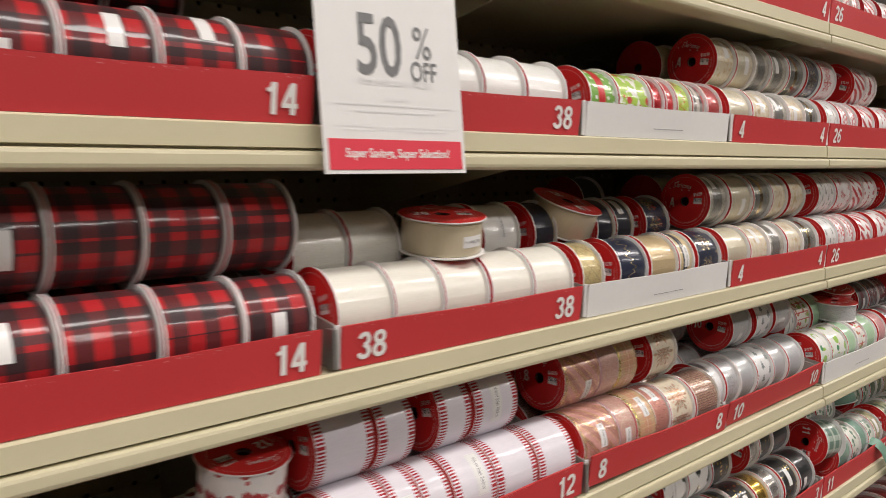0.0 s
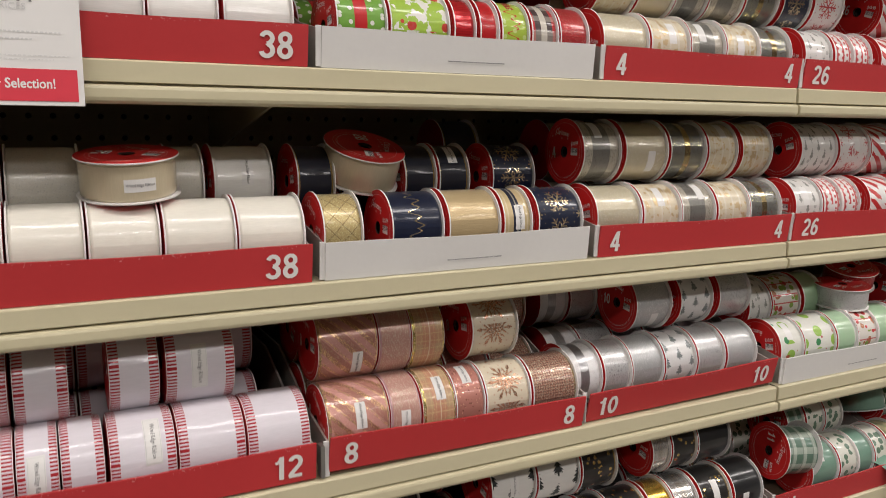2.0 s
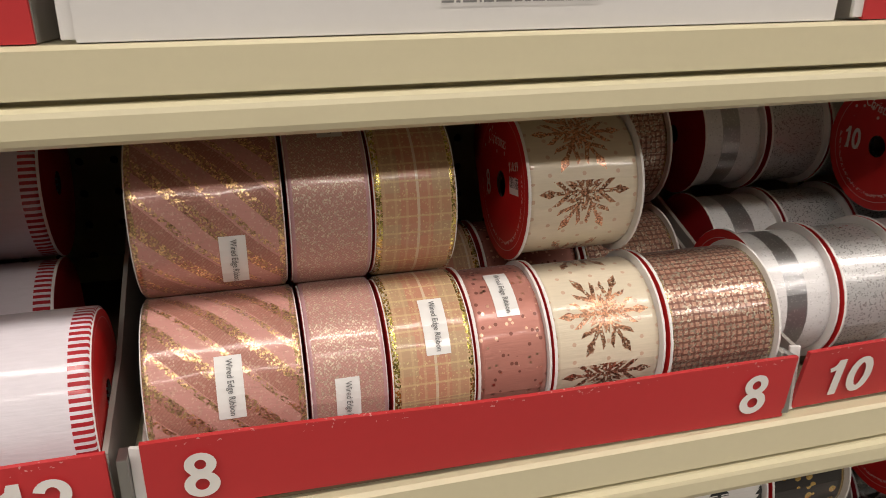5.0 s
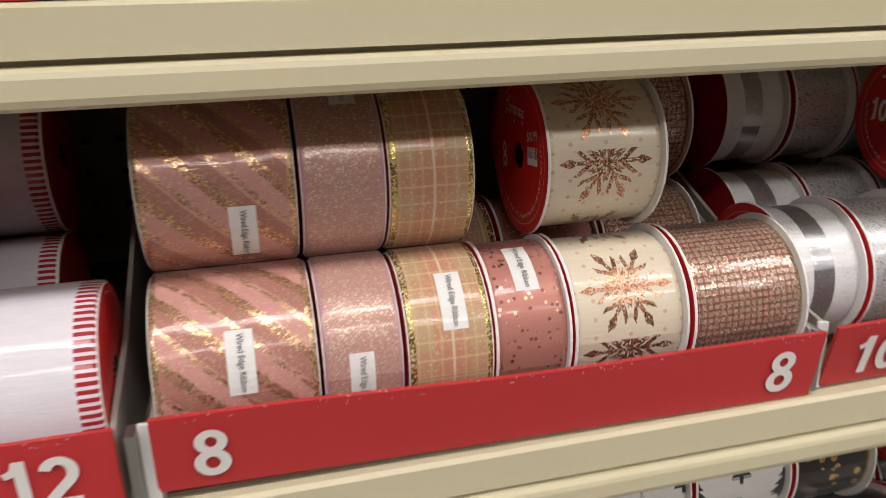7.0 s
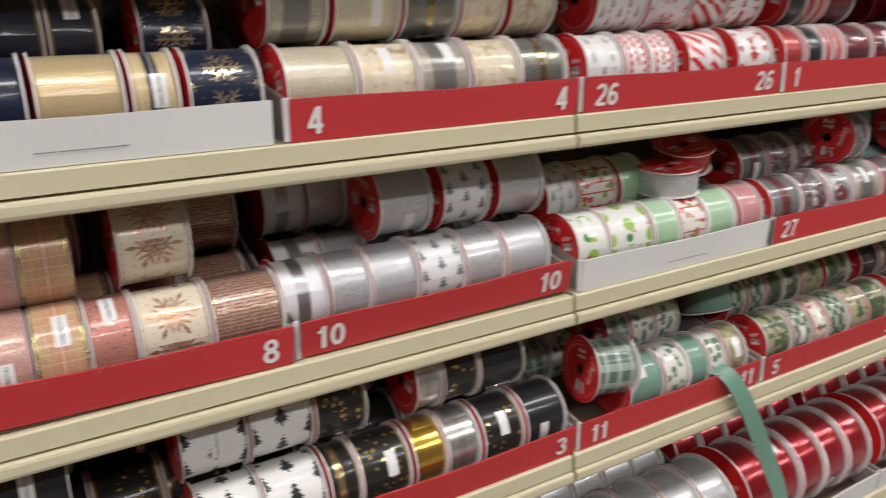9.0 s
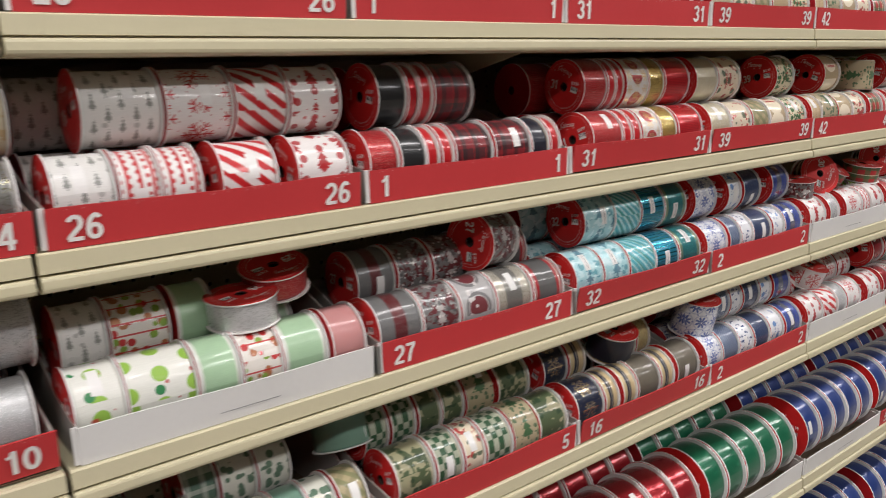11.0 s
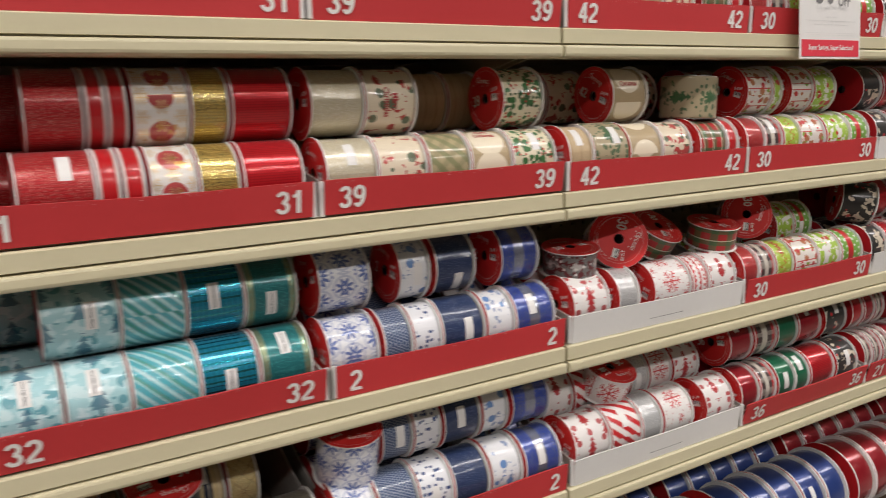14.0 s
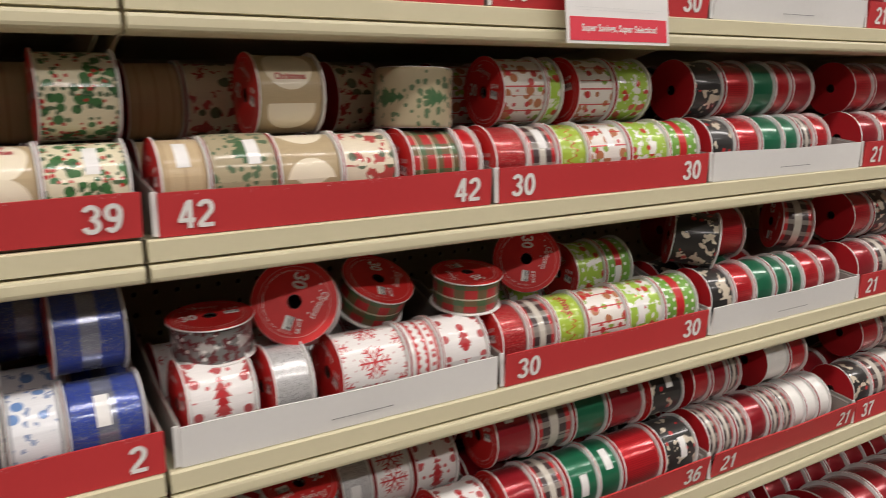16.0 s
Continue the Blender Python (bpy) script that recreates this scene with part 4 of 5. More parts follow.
def pegboard(bay):
    """A back panel with round holes every inch, each cut through."""
    x0, z0, p = bay * BAY + 0.0135, 0.16, 0.0254
    nx, nz = 47, 68
    verts, faces = [], []
    ring = [(math.cos(math.pi / 4 * k + math.pi / 8), math.sin(math.pi / 4 * k + math.pi / 8)) for k in range(8)]
    sq = [(1, 0.41), (0.41, 1), (-0.41, 1), (-1, 0.41), (-1, -0.41), (-0.41, -1), (0.41, -1), (1, -0.41)]
    for i in range(nx):
        for j in range(nz):
            cx, cz, b = x0 + (i + 0.5) * p, z0 + (j + 0.5) * p, len(verts)
            verts += [(cx + a * p / 2, DEEP, cz + c * p / 2) for a, c in sq]
            verts += [(cx + a * 0.0034, DEEP, cz + c * 0.0034) for a, c in ring]
            verts += [(cx + a * 0.0034, DEEP + 0.004, cz + c * 0.0034) for a, c in ring]
            verts += [(cx + s * p / 2, DEEP, cz + t * p / 2) for s, t in ((1, 1), (-1, 1), (-1, -1), (1, -1))]
            for k in range(8):
                n = (k + 1) % 8
                faces.append((b + k, b + n, b + 8 + n, b + 8 + k))
                faces.append((b + 8 + k, b + 8 + n, b + 16 + n, b + 16 + k))
            for c, (k, n) in enumerate(((0, 1), (2, 3), (4, 5), (6, 7))):
                faces.append((b + 24 + c, b + n, b + k))
    ob = part("pegboard_panel", mesh("pegboard_panel", verts, faces, [M_BACK]))
    tagged(ob, "beige perforated back panel of the shelving, in shade", "back panel", "back panels")
    # near-black sheet added behind the holes in place of their shade
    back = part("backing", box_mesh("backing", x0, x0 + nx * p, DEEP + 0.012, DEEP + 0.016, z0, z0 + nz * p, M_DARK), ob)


for bay in BAYS:
    pegboard(bay)


def upright(x):
    root = new("upright_post")
    root.location = (x, DEEP, 0)
    tagged(root, "beige slotted steel upright of the shelving", "upright post", "upright posts")
    part("post", box_mesh("post", -0.012, 0.012, -0.004, 0.05, 0.0, 2.0, M_BEIGE, 0.002), root)
    for k in range(44):
        z = 0.52 + k * 0.0305
        key = ("slot",)
        if key not in CACHE:
            # shallow dark box laid on the post as the slot's shade
            CACHE[key] = box_mesh("slot", -0.003, 0.003, -0.0046, -0.0035, -0.009, 0.009, M_DARK)
        part("slot", CACHE[key], root, Matrix.Translation((0, 0, z)))


for k in range(-1, 4):
    upright(k * BAY)


def base_deck(bay):
    x0, x1 = bay * BAY + 0.0015, (bay + 1) * BAY - 0.0015
    tagged(part("base_deck", box_mesh("base_deck", x0, x1, -0.05, DEEP + 0.05, 0.0, 0.15, M_BEIGE, 0.003)), "beige metal base deck of the store shelving", "shelf base", "shelf bases")


for bay in BAYS:
    base_deck(bay)


# ---------------------------------------------------------------- trays
PUSHED = {(3, 3): 0.016}


def tray(row, slot, number, x0, x1):
    """A shallow card tray with a low printed front and rising sides."""
    z = SHELF[row]
    root = new("card_tray")
    root.location = (x0, 0.2 * PUSHED.get((row, slot), 0.0), z)
    colour = "red" if number else "white"
    tagged(root, ("red card display tray numbered %s on a beige shelf" % number) if number else "white card display tray with fine print on a beige shelf", "display tray", "%s card trays" % colour)
    w = x1 - x0
    key = ("tray", round(w, 3))
    if key not in CACHE:
        v, f, n = [], [], 16
        for a in range(n + 1):
            q = a / n
            for share in (0.0, 0.5, 1.0):
                y = -0.0025 * share + 0.0004 * math.sin(q * 9.0) * share
                zz = share * LABEL + 0.0007 * math.sin(q * 7 + 1) * share
                v += [(q * w, y, zz), (q * w, y + 0.0022, zz)]
        for a in range(n):
            o, p2 = a * 6, a * 6 + 6
            f += [(o, p2, p2 + 2, o + 2), (o + 2, p2 + 2, p2 + 4, o + 4), (o + 4, p2 + 4, p2 + 5, o + 5), (o + 5, p2 + 5, p2 + 3, o + 3), (o + 3, p2 + 3, p2 + 1, o + 1), (o + 1, p2 + 1, p2, o)]
        e = n * 6
        f += [(0, 2, 3, 1), (2, 4, 5, 3), (e, e + 1, e + 3, e + 2), (e + 2, e + 3, e + 5, e + 4)]
        me = mesh("front_panel", v, f, [None])
        side = [(0.0, 0.0), (0.0, LABEL - 0.001), (0.06, 0.045), (0.16, 0.085), (0.30, 0.085), (0.30, 0.0)]
        CACHE[key] = (me, extrude_profile("side_wall", side, 0.0, 0.0022, M_SIDE_SHADE), box_mesh("tray_floor", 0.0022, w - 0.0022, 0.003, 0.30, 0.0004, 0.002, M_KRAFT))
    fr, sd, fl = CACHE[key]
    rise, skew = LIFTS.get((row, slot), (0.002 if (row, slot) in LEANS else 0, 0))
    tilt = pose(0, 0, rise, LEANS.get((row, slot), random.uniform(1.5, 5.5)), skew, 0)
    panel = part("front_panel", fr, root, tilt, "", M_RED if number else M_WHITE)
    part("side_wall", sd, root, Matrix.Translation((0, 0.003, 0)))
    part("side_wall", sd, root, Matrix.Translation((w - 0.0022, 0.003, 0)))
    part("tray_floor", fl, root)
    for fx in (-0.0046, w - 0.0006):
        if ("flap",) not in CACHE:
            CACHE["flap",] = box_mesh("corner_flap", 0.0, 0.0052, 0.0008, 0.0028, 0.0008, LABEL + 0.0012, M_WHITE, 0.0005)
        if fx < 0 or slot in (5, 6):
            part("corner_flap", CACHE["flap",], root, pose(fx, 0, 0, random.uniform(0, 4), 0, random.uniform(-14, 4)), "folded white card corner")
    if number:
        me = number_mesh(number, 0.0300, M_INK, 1.13)
        half = max(v.co.x for v in me.vertices)
        for tx in (0.0140 + half, w - half - (0.020 if (row, slot) == (3, 5) else 0.0130)):
            part("number", me, panel, Matrix.Translation((tx, -0.0020, 0.0165)) @ pose(0, 0, 0, 4.3, 0, 0))
    else:
        key = ("fine",)
        if key not in CACHE:
            v, f, x = [], [], 0.0
            for n in (6, 2, 7, 1, 5, 8, 4, 3, 6, 9, 4, 12):
                b = len(v)
                v += [(x, 0, 0), (x + n * 0.00075, 0, 0), (x + n * 0.00075, 0, 0.0008), (x, 0, 0.0008)]
                f.append((b, b + 1, b + 2, b + 3))
                x += n * 0.00075 + 0.0009
            CACHE[key] = mesh("fine_print", v, f, [M_GREY])
        part("fine_print", CACHE[key], panel, Matrix.Translation((w * 0.42, -0.0017, 0.010)) @ pose(0, 0, 0, 4.3, 0, 0))
    if (row, slot) in CLIPS:
        part("clip", box_mesh("clip", -0.0085, -0.0045, -0.004, 0.006, 0.002, LABEL - 0.001, M_STEEL, 0.0006), root, None, "galvanised tray clip")
    return root


# fronts that stand up from the shelf at one end: rise of the first end, degrees
LIFTS = {(3, 2): (0.0052, 1.0), (3, 3): (0.0015, -0.6)}
LEANS = {(3, 3): 10, (4, 9): 12, (4, 10): 12, (4, 6): 9, (3, 6): 9, (2, 6): 7, (2, 7): 6, (3, 1): 1.5}
CLIPS = {(3, 2), (3, 3), (2, 1), (3, 6), (3, 5), (2, 0), (3, 7)}


# stickers at known places: layer and number in the row; degrees up the front
TAGS = {(3, 2): {(0, 0): 19, (0, 1): -4, (0, 2): 42, (0, 3): 62, (1, 0): -24, (1, 1): 75}, (3, 1): {(0, 3): 32, (1, 3): 4, (0, 1): 5}, (2, 2): {(0, 3): 12, (5, 2): 50}, (2, 1): {(5, 3): 20},
        (3, 6): {(0, 1): 38, (0, 3): -2, (0, 4): 45, (1, 0): 10, (1, 2): 12, (1, 3): -14, (0, 0): 40}, (3, 7): {(0, 3): 5, (0, 5): 30, (1, 1): -5, (1, 2): -35}, (4, 7): {(1, 0): 0, (1, 2): 8, (0, 5): 20, (0, 2): 0},
        (2, 5): {(0, 5): 25}, (2, 6): {(0, 0): 40}, (2, 7): {(0, 0): 35, (0, 4): 40}, (2, 8): {(0, 0): 42, (0, 1): 38}, (2, 9): {(0, 1): 40, (0, 3): 35}, (3, 8): {},
        (4, 2): {(1, 0): -20, (1, 1): 25, (1, 2): 5}, (4, 3): {(0, 1): 25, (0, 4): 30, (0, 5): -15}, (3, 5): {(0, 3): 40, (5, 0): -10},
        (3, 3): {(1, 0): -40}, (3, 4): {(0, 0): 45}, (2, 3): {(1, 0): 50, (1, 1): -20, (0, 1): 40, (0, 2): 50, (1, 3): 50}}


# words on particular ribbons: row, slot, layer, design; text, size, across, angle up the front
WORDS = {(2, 7, 1, "mc"): ("Merry\nChristmas", 0.0095, False, 14), (2, 7, 0, "bc"): ("Merry\nChristmas", 0.0080, True, 48), (2, 8, 1, "bc"): ("Christmas", 0.0085, True, 40),
         (3, 9, 0, "lx"): ("xmas", 0.016, False, 40), (1, 2, 0, "lx"): ("xmas", 0.016, False, 55)}


# how far particular spools are turned, in degrees
SPINS = {(3, 2, 0, 4): 3, (3, 2, 1, 3): -12}


def parse(spec, x0):
    """'cr66 _10 wh40' counts widths in millimetres from x0, with _ for a gap; 'cr:-80:-20' names both ends."""
    out, x = [], x0
    for word in spec.split():
        if ":" in word:
            k, a, c = word.split(":")
            out.append((k, int(a) / 1000, int(c) / 1000))
            x = int(c) / 1000
            continue
        k = word.rstrip("0123456789")
        w = int(word[len(k):]) / 1000
        if k != "_":
            out.append((k, x, x + w))
        x += w
    return out, x


def fill(row, slot, number, lower, upper="", back="", back_up="", far="", rf=RF, rim=0.003, text=False, stick=0.55, nest="", solid=False):
    shift = 0.012 if slot > 7 else 0.0
    inset, over = ((0.020, 0.004), (0.020, 0.010), (0.020, 0.004), (0.016, 0.003))[slot] if slot < 4 else (0.010, 0.0)
    x0, x1 = slot * SLOT - BAY + inset + (shift if slot > 8 else 0.002), (slot + 1) * SLOT - BAY + over + shift
    aside = 0.4 * PUSHED.get((row, slot), 0.0)
    tray(row, slot, number, x0 - aside, x1 - aside)
    rng = random.Random(row * 100 + slot)
    z = SHELF[row] + 0.0025
    y1 = rf + 0.0045 + PUSHED.get((row, slot), 0.0)
    dy = rf * 2 + 0.002
    rise = math.sqrt(4 * rf * rf - 0.024 ** 2) + 0.0004
    layers = ((lower, y1, z + rf, True), (upper, y1 + 0.024, z + rf + rise, True),
              (back, y1 + dy, z + rf, False), (back_up, y1 + dy + 0.024, z + rf + rise, False), (far, y1 + 2 * dy, z + rf, False),
              (nest, y1 + 0.060, z + rf + math.sqrt(4 * rf * rf - 0.060 ** 2) + 0.0004, True))
    if nest:
        layers = tuple((s, y + (0.047 if s in (back, back_up) else 0.0), zc, f) for s, y, zc, f in layers)
    joined = slot > 9 or row in (0, 6) or (slot == 0 and row > 2) or (row == 1 and slot > 6)
    for level, (spec, y, zc, front) in enumerate(layers):
        start = x0 + 0.0045
        items, end = parse(spec, start)
        k = 1.0 if ":" in spec else min(1.0, (x1 - 0.0045 - start) / max(0.01, end - start))
        last = -9.0
        for index, (code, a, c) in enumerate(items):
            spin = SPINS.get((row, slot, level, index), rng.uniform(-20, 20))
            a, c = start + (a - start) * k, start + (c - start) * k
            gap = a - last > 0.006
            last, w = c, c - a
            m = pose((a + c) / 2, y + rng.uniform(-0.0008, 0.0012), zc, spin, 0, rng.uniform(-0.4, 0.4))
            ww = math.floor((w - 0.0002) / 0.002 + 0.05) * 0.002
            if (front or (solid and slot == 2)) and not joined:
                tag = (rng.uniform(-15, 62), rng.uniform(-0.12, 0.12) * w) if rng.random() < stick and w > 0.026 else None
                if (row, slot) in TAGS:
                    angle = TAGS[row, slot].get((level, index))
                    tag = None if angle is None else (angle + spin, rng.uniform(-0.05, 0.15) * w)
                made = spool(code, ww, m, number or "", gap, rim, rf, tag, text, "ribbon spools of %s" % (("tray " + number) if number else "white tray"), name="ribbon_reel" if rf > 0.05 else "ribbon_spool")
                words = WORDS.get((row, slot, level, code))
                if words:
                    part("lettering", bent_words(words[0], words[1], rf - rim, words[2]), made, Matrix.Rotation(radians(-words[3]), 4, "X") @ Matrix.Identity(4), "crimson printed words")
            else:
                plain_spool(code, ww, m, rim, rf)


# ---------------------------------------------------------------- contents, tray by tray
# rows 1 and 2 hold the same designs
fill(1, 0, "14", "bp:-1198:-1138 bp:-1138:-1077 bp:-1077:-1017 bp:-1017:-960 bp:-960:-902", "", "bp60 bp60 bp60 bp60", "bp60 bp60 bp60 bp60")
fill(2, 0, "14", "bp:-1206:-1146 bp:-1146:-1086 bp:-1086:-1025 bp:-1025:-966 bp:-966:-909", "bp:-1198:-1140 bp:-1140:-1082 bp:-1082:-1023 bp:-1023:-964 bp:-964:-906", "bp60 bp60 bp60 bp60", "")
fill(1, 1, "38", "wh:-890:-835 wh:-835:-780 wh:-780:-725 wh:-725:-669 wh:-667:-608", "", "cr58 cr58 cr58 cr58 cr54", rim=0.004, stick=0.1)
fill(2, 1, "38", "cr:-890:-832 cr:-832:-777 cr:-777:-721 cr:-721:-661 cr:-661:-602", "", "_4 sh58 sh58 sh54 sh50 wh50", "", "", nest="sh:-890:-832 sh:-832:-775 sh:-708:-674 wh:-668:-612", rim=0.003, stick=0.15, text=True)
fill(1, 2, None, "ld:-572:-522 gr:-522:-460 re:-458:-432 rx:-430:-406 lx:-406:-372 kw:-372:-338 rl:-338:-301", "", "ld50 gr50 re40 lx40 gr40 re40", "", stick=0.3)
fill(2, 2, None, "gq:-587:-547 nv:-520:-465 gs:-462:-402 gn:-400:-364 ns:-360:-302", "", "nd60 nd50 nd46 nd46 ns60", "_190 nd50", "", nest="nd:-592:-552 nd:-480:-443 nd:-442:-404 ns:-378:-322", rim=0.003, stick=0.4, text=True)
P4 = "ch:-285:-221 cg:-221:-164 gc:-164:-110 cg:-110:-57 gg:-57:-1"
fill(1, 3, "4", P4, "cg:-270:-216 ch:-216:-162 gc:-162:-113 gc:-113:-58 gg:-58:0", "ch56 cg56 gc50 cg56 gg50", "ch60 cg60 gg60 cg60", rim=0.0036)
fill(2, 3, "4", P4, "gc:-287:-233 ch:-228:-165 gg:-163:-105 cg:-104:-54 cg:-50:4", "ch56 cg56 gc50 cg56 gg50", "_8 ch60 cg60 gg60 cg60", rim=0.0036)
P26 = "gt:20:72 rw:72:110 rw:110:147 cd:163:221 rb:240:301"
fill(1, 4, "26", P26, "ns:6:58 rs:60:118 _60 cd:190:250 rb:252:300", "gt60 rs60 cd60 rb60", "gt60 rs60 cd60 rb60")
fill(2, 4, "26", P26, "gt:56:128 rs:128:194 cd:194:252 rb:252:312", "gt60 rs60 cd60 rb60", "gt60 rs60 cd60 rb60")
P1 = "rl:323:362 bk:362:398 rx:398:417 rx:417:437 dt:437:495 dt:498:557 nd:557:589 rx:589:609"
fill(1, 5, "1", P1, "", "bk60 dt60 re30 bk60", "bk60 dt60")
fill(2, 5, "1", P1, "bk:355:395 re:395:412 rx:412:432 dt:432:489", "bk60 dt60 re60 bk60", "_50 bk60 dt66 dt60", stick=0.4)
P31 = "rl:667:728 rx:728:748 rx:748:768 or:770:812 go:812:850 re:852:911"
fill(1, 6, "31", P31, "", "rl60 rl60 or60 re60", "")
fill(2, 6, "31", P31, "rl:681:728 rx:728:746 rx:746:763 or:766:816 go:816:852 re:853:913", "_28 rl60 re60 or50 re50", "_28 rl60 re60 or50 re50", rim=0.001)
P39 = "ch:932:990 mc:990:1047 bd:1047:1101 bc:1101:1156 ho:1156:1217"
fill(1, 7, "39", P39, "", "bu56 bu56 bu56 ho56", "")
fill(2, 7, "39", P39, "ch:930:990 mc:990:1051 ho:1160:1220", "bu56 bu56 bd56 bu56 ho50", "_100 bd44 bu60 bu50", solid=True)
P42 = "bu:1236:1276 bf:1276:1331 bc:1331:1389 mc:1389:1442 pl:1455:1510 rx:1510:1534"
fill(1, 8, "42", P42, "", "bu50 mc60 bu50 mc60", "")
fill(2, 8, "42", P42, "bc:1326:1387", "bu50 mc60 bu50 mc60", "bu50 mc66 _80 mc50", solid=True)
P30 = "rl:1546:1588 kw:1588:1627 lx:1627:1667 gb:1667:1727 gr:1727:1787 ld:1787:1836"
fill(1, 9, "30", P30, "", "gb60 gr60 gb60 gr60", "")
fill(2, 9, "30", P30, "gb:1576:1634 gr:1634:1656 gb:1676:1730 gr:1730:1784", "gb60 gr60 gb60 gr60", "gb60 gr60 gb60 gr60")
PW = "kc46 re46 em44 em34 kw30 re34"
fill(1, 10, None, PW, "", PW, "")
fill(2, 10, None, PW, "kc54 re50 em48 re34 be46", PW, PW)
for s in range(11, 15):
    fill(1, s, "21", "be50 re50 kw40 re50 be50", "", "be60 re60 be60")
    fill(2, s, "21", "be50 re50 kw40 re50 be50", "_20 re50 be50 dt50 re50", "be60 re60 be60")
# row 0, above the eye: the fronts and the lowest spools
fill(0, 2, None, "ld50 gr56 re26 rx26 lx30 kw28 rl28")
for s, num, spec in ((3, "4", P4), (4, "26", P26), (5, "1", P1), (6, "31", P31)):
    fill(0, s, num, spec)

# row 3
fill(3, 0, None, "rb60 rw40 rb60 rs50 rb56", "", "rb60 rc60 rs60 rb60", "")
fill(3, 1, "12", "tk:-895:-837 tm:-837:-806 tm:-806:-773 tk:-771:-717 tk:-717:-659 tk:-659:-602", "tk:-898:-838 tm:-837:-795 tm:-766:-725 tk:-721:-661", "tk60 tm40 tk60 tm40 tk60", "tm40 tk60 tm40 tk60 tk60", text=True, stick=0.5, rim=0.0008, solid=True)
fill(3, 2, "8", "rd:-586:-523 rg:-523:-489 rp:-489:-452 ro:-452:-417 cs:-417:-362 cm:-362:-302", "rd:-586:-524 rg:-524:-489 rp:-489:-452 cs:-422:-364", "cm60 rg50 rp50 ro56 cm60", "rd54 rg40 ro52 _40 cm50 cm46", text=True, stick=0.85, rim=0.0008, solid=True)
fill(3, 3, "10", "ss:-298:-255 sv:-255:-213 sg:-213:-164 wt:-164:-112 sv:-112:-64 sg:-64:-11", "sg:-191:-133 wt:-122:-67 sv:-56:1", "_6 ss50 sv50 sv50 sg50 wt60", "_6 ss44 sv44 sg50 sv60 wt60", rim=0.0036, stick=0.15, solid=True)
fill(3, 4, None, "gw:12:57 gw:57:120 gp:120:164 gb:164:207 gp:207:258 pk:262:303", "", "gh52 gw56 gp52 gw56 gp50", "", "gw60 gp60 gw60 gp60", nest="gt:20:64 gb:64:122 gp:126:168", rim=0.0025, stick=0.15)
fill(3, 5, "27", "gx:319:378 gh:378:434 gi:434:490 gc:490:549 gy:549:605", "", "gx60 gh56 gh58 gy54 gx50", "", rim=0.002, stick=0.25, nest="gx:332:386 gh:388:440 gh:442:500 gy:545:600")
fill(3, 6, "32", "tt:628:684 tt:684:738 ts:738:797 te:797:853 dk:853:907", "tt:674:739 ts:739:796 te:796:851 dk:851:905", "tt60 tt60 ts60 te60", "tt60 tt56 ts56", stick=0.5, text=True, rim=0.001)
fill(3, 7, "2", "bl:922:980 de:984:1020 bs:1020:1056 na:1056:1113 bw:1114:1154 ry:1154:1211", "bl:926:985 bw:1018:1058 na:1064:1117 ry:1152:1207", "bl60 de60 na60 bw60 ry50", "_60 bl60 na60 ry60", stick=0.4)
fill(3, 8, None, "rb:1240:1300 sv:1312:1350 rs:1375:1444 rw:1444:1480 rb:1480:1533", "", "rs60 rb60 sv60 rs60", "", stick=0.2)
fill(3, 9, "30", "rl:1547:1583 kw:1583:1621 lx:1621:1662 gb:1662:1722 gr:1722:1780 ld:1780:1836", "", "gr50 ld50 gr50 ld50", "", stick=0.2, nest="gr:1700:1745 ld:1746:1790")
fill(3, 10, None, "kc46 re40 em40 em30 em28 re40 be40", "", "kc50 re46 em46 re46", "_60 re60")
for s in range(11, 15):
    fill(3, s, "21", "be50 kw50 re50 be50 kw40", "_30 re50 kc50 be60", "be60 re60 be60")

# row 4
fill(4, 0, "12", "rc60 dt60 rc60 dt60", "", "rc60 dt60")
fill(4, 1, None, "rc50 dt40 rc58 rc50 bx56", "rc:-782:-724 rc:-723:-684 rc:-676:-612", "rc60 bk60 bk60", "bk60 dt60 bk60")
fill(4, 2, "7", "bk:-586:-530 bk:-500:-446 bt:-390:-335 bt:-335:-277", "bx:-602:-537 bk:-536:-479 bt:-396:-336 bt:-336:-276 bg:-276:-222", "bk60 bk60 bg60 bg60", "bk60 bk50 bk60 bg60 bg50", rim=0.0032, stick=0.4, text=True)
fill(4, 3, "3", "bz:-275:-244 bg:-244:-190 gm:-188:-150 sm:-150:-111 bg:-108:-57 bk:-54:-1", "sm:-170:-139 bg:-139:-95 bk:-95:-38", "bg60 bk60 sm50 bk60 bg50", "bg60 gm40 bk60 bg60", rim=0.0032, stick=0.4)
fill(4, 4, "11", "sa:91:147 wl:147:188 sa:188:223 wl:223:254 bd:256:292", "", "sp60 wl56 wl60 sa60", "", rim=0.003, stick=0.12, nest="sp:112:150 wl:150:192 wl:192:232")
fill(4, 5, "5", "ca:328:384 gk:384:426 mc:426:460 gk:460:506 bf:508:552 ca:552:605", "", "gk44 ca44 ca40 bf44 ca50", "", "ca60 gk60 ca60 ca60", stick=0.3, nest="gk:326:362 gk:364:402 ca:404:442 ca:442:480 bf:482:530 ca:536:596")
fill(4, 6, "16", "ns:624:680 gn:680:712 gn:718:752 tw:752:806 gn:806:840 tw:848:906", "", "ns60 gn50 ns60 tw60", "", stick=0.3, nest="ns:622:672 gn:674:710 gn:790:826 gq:828:862")
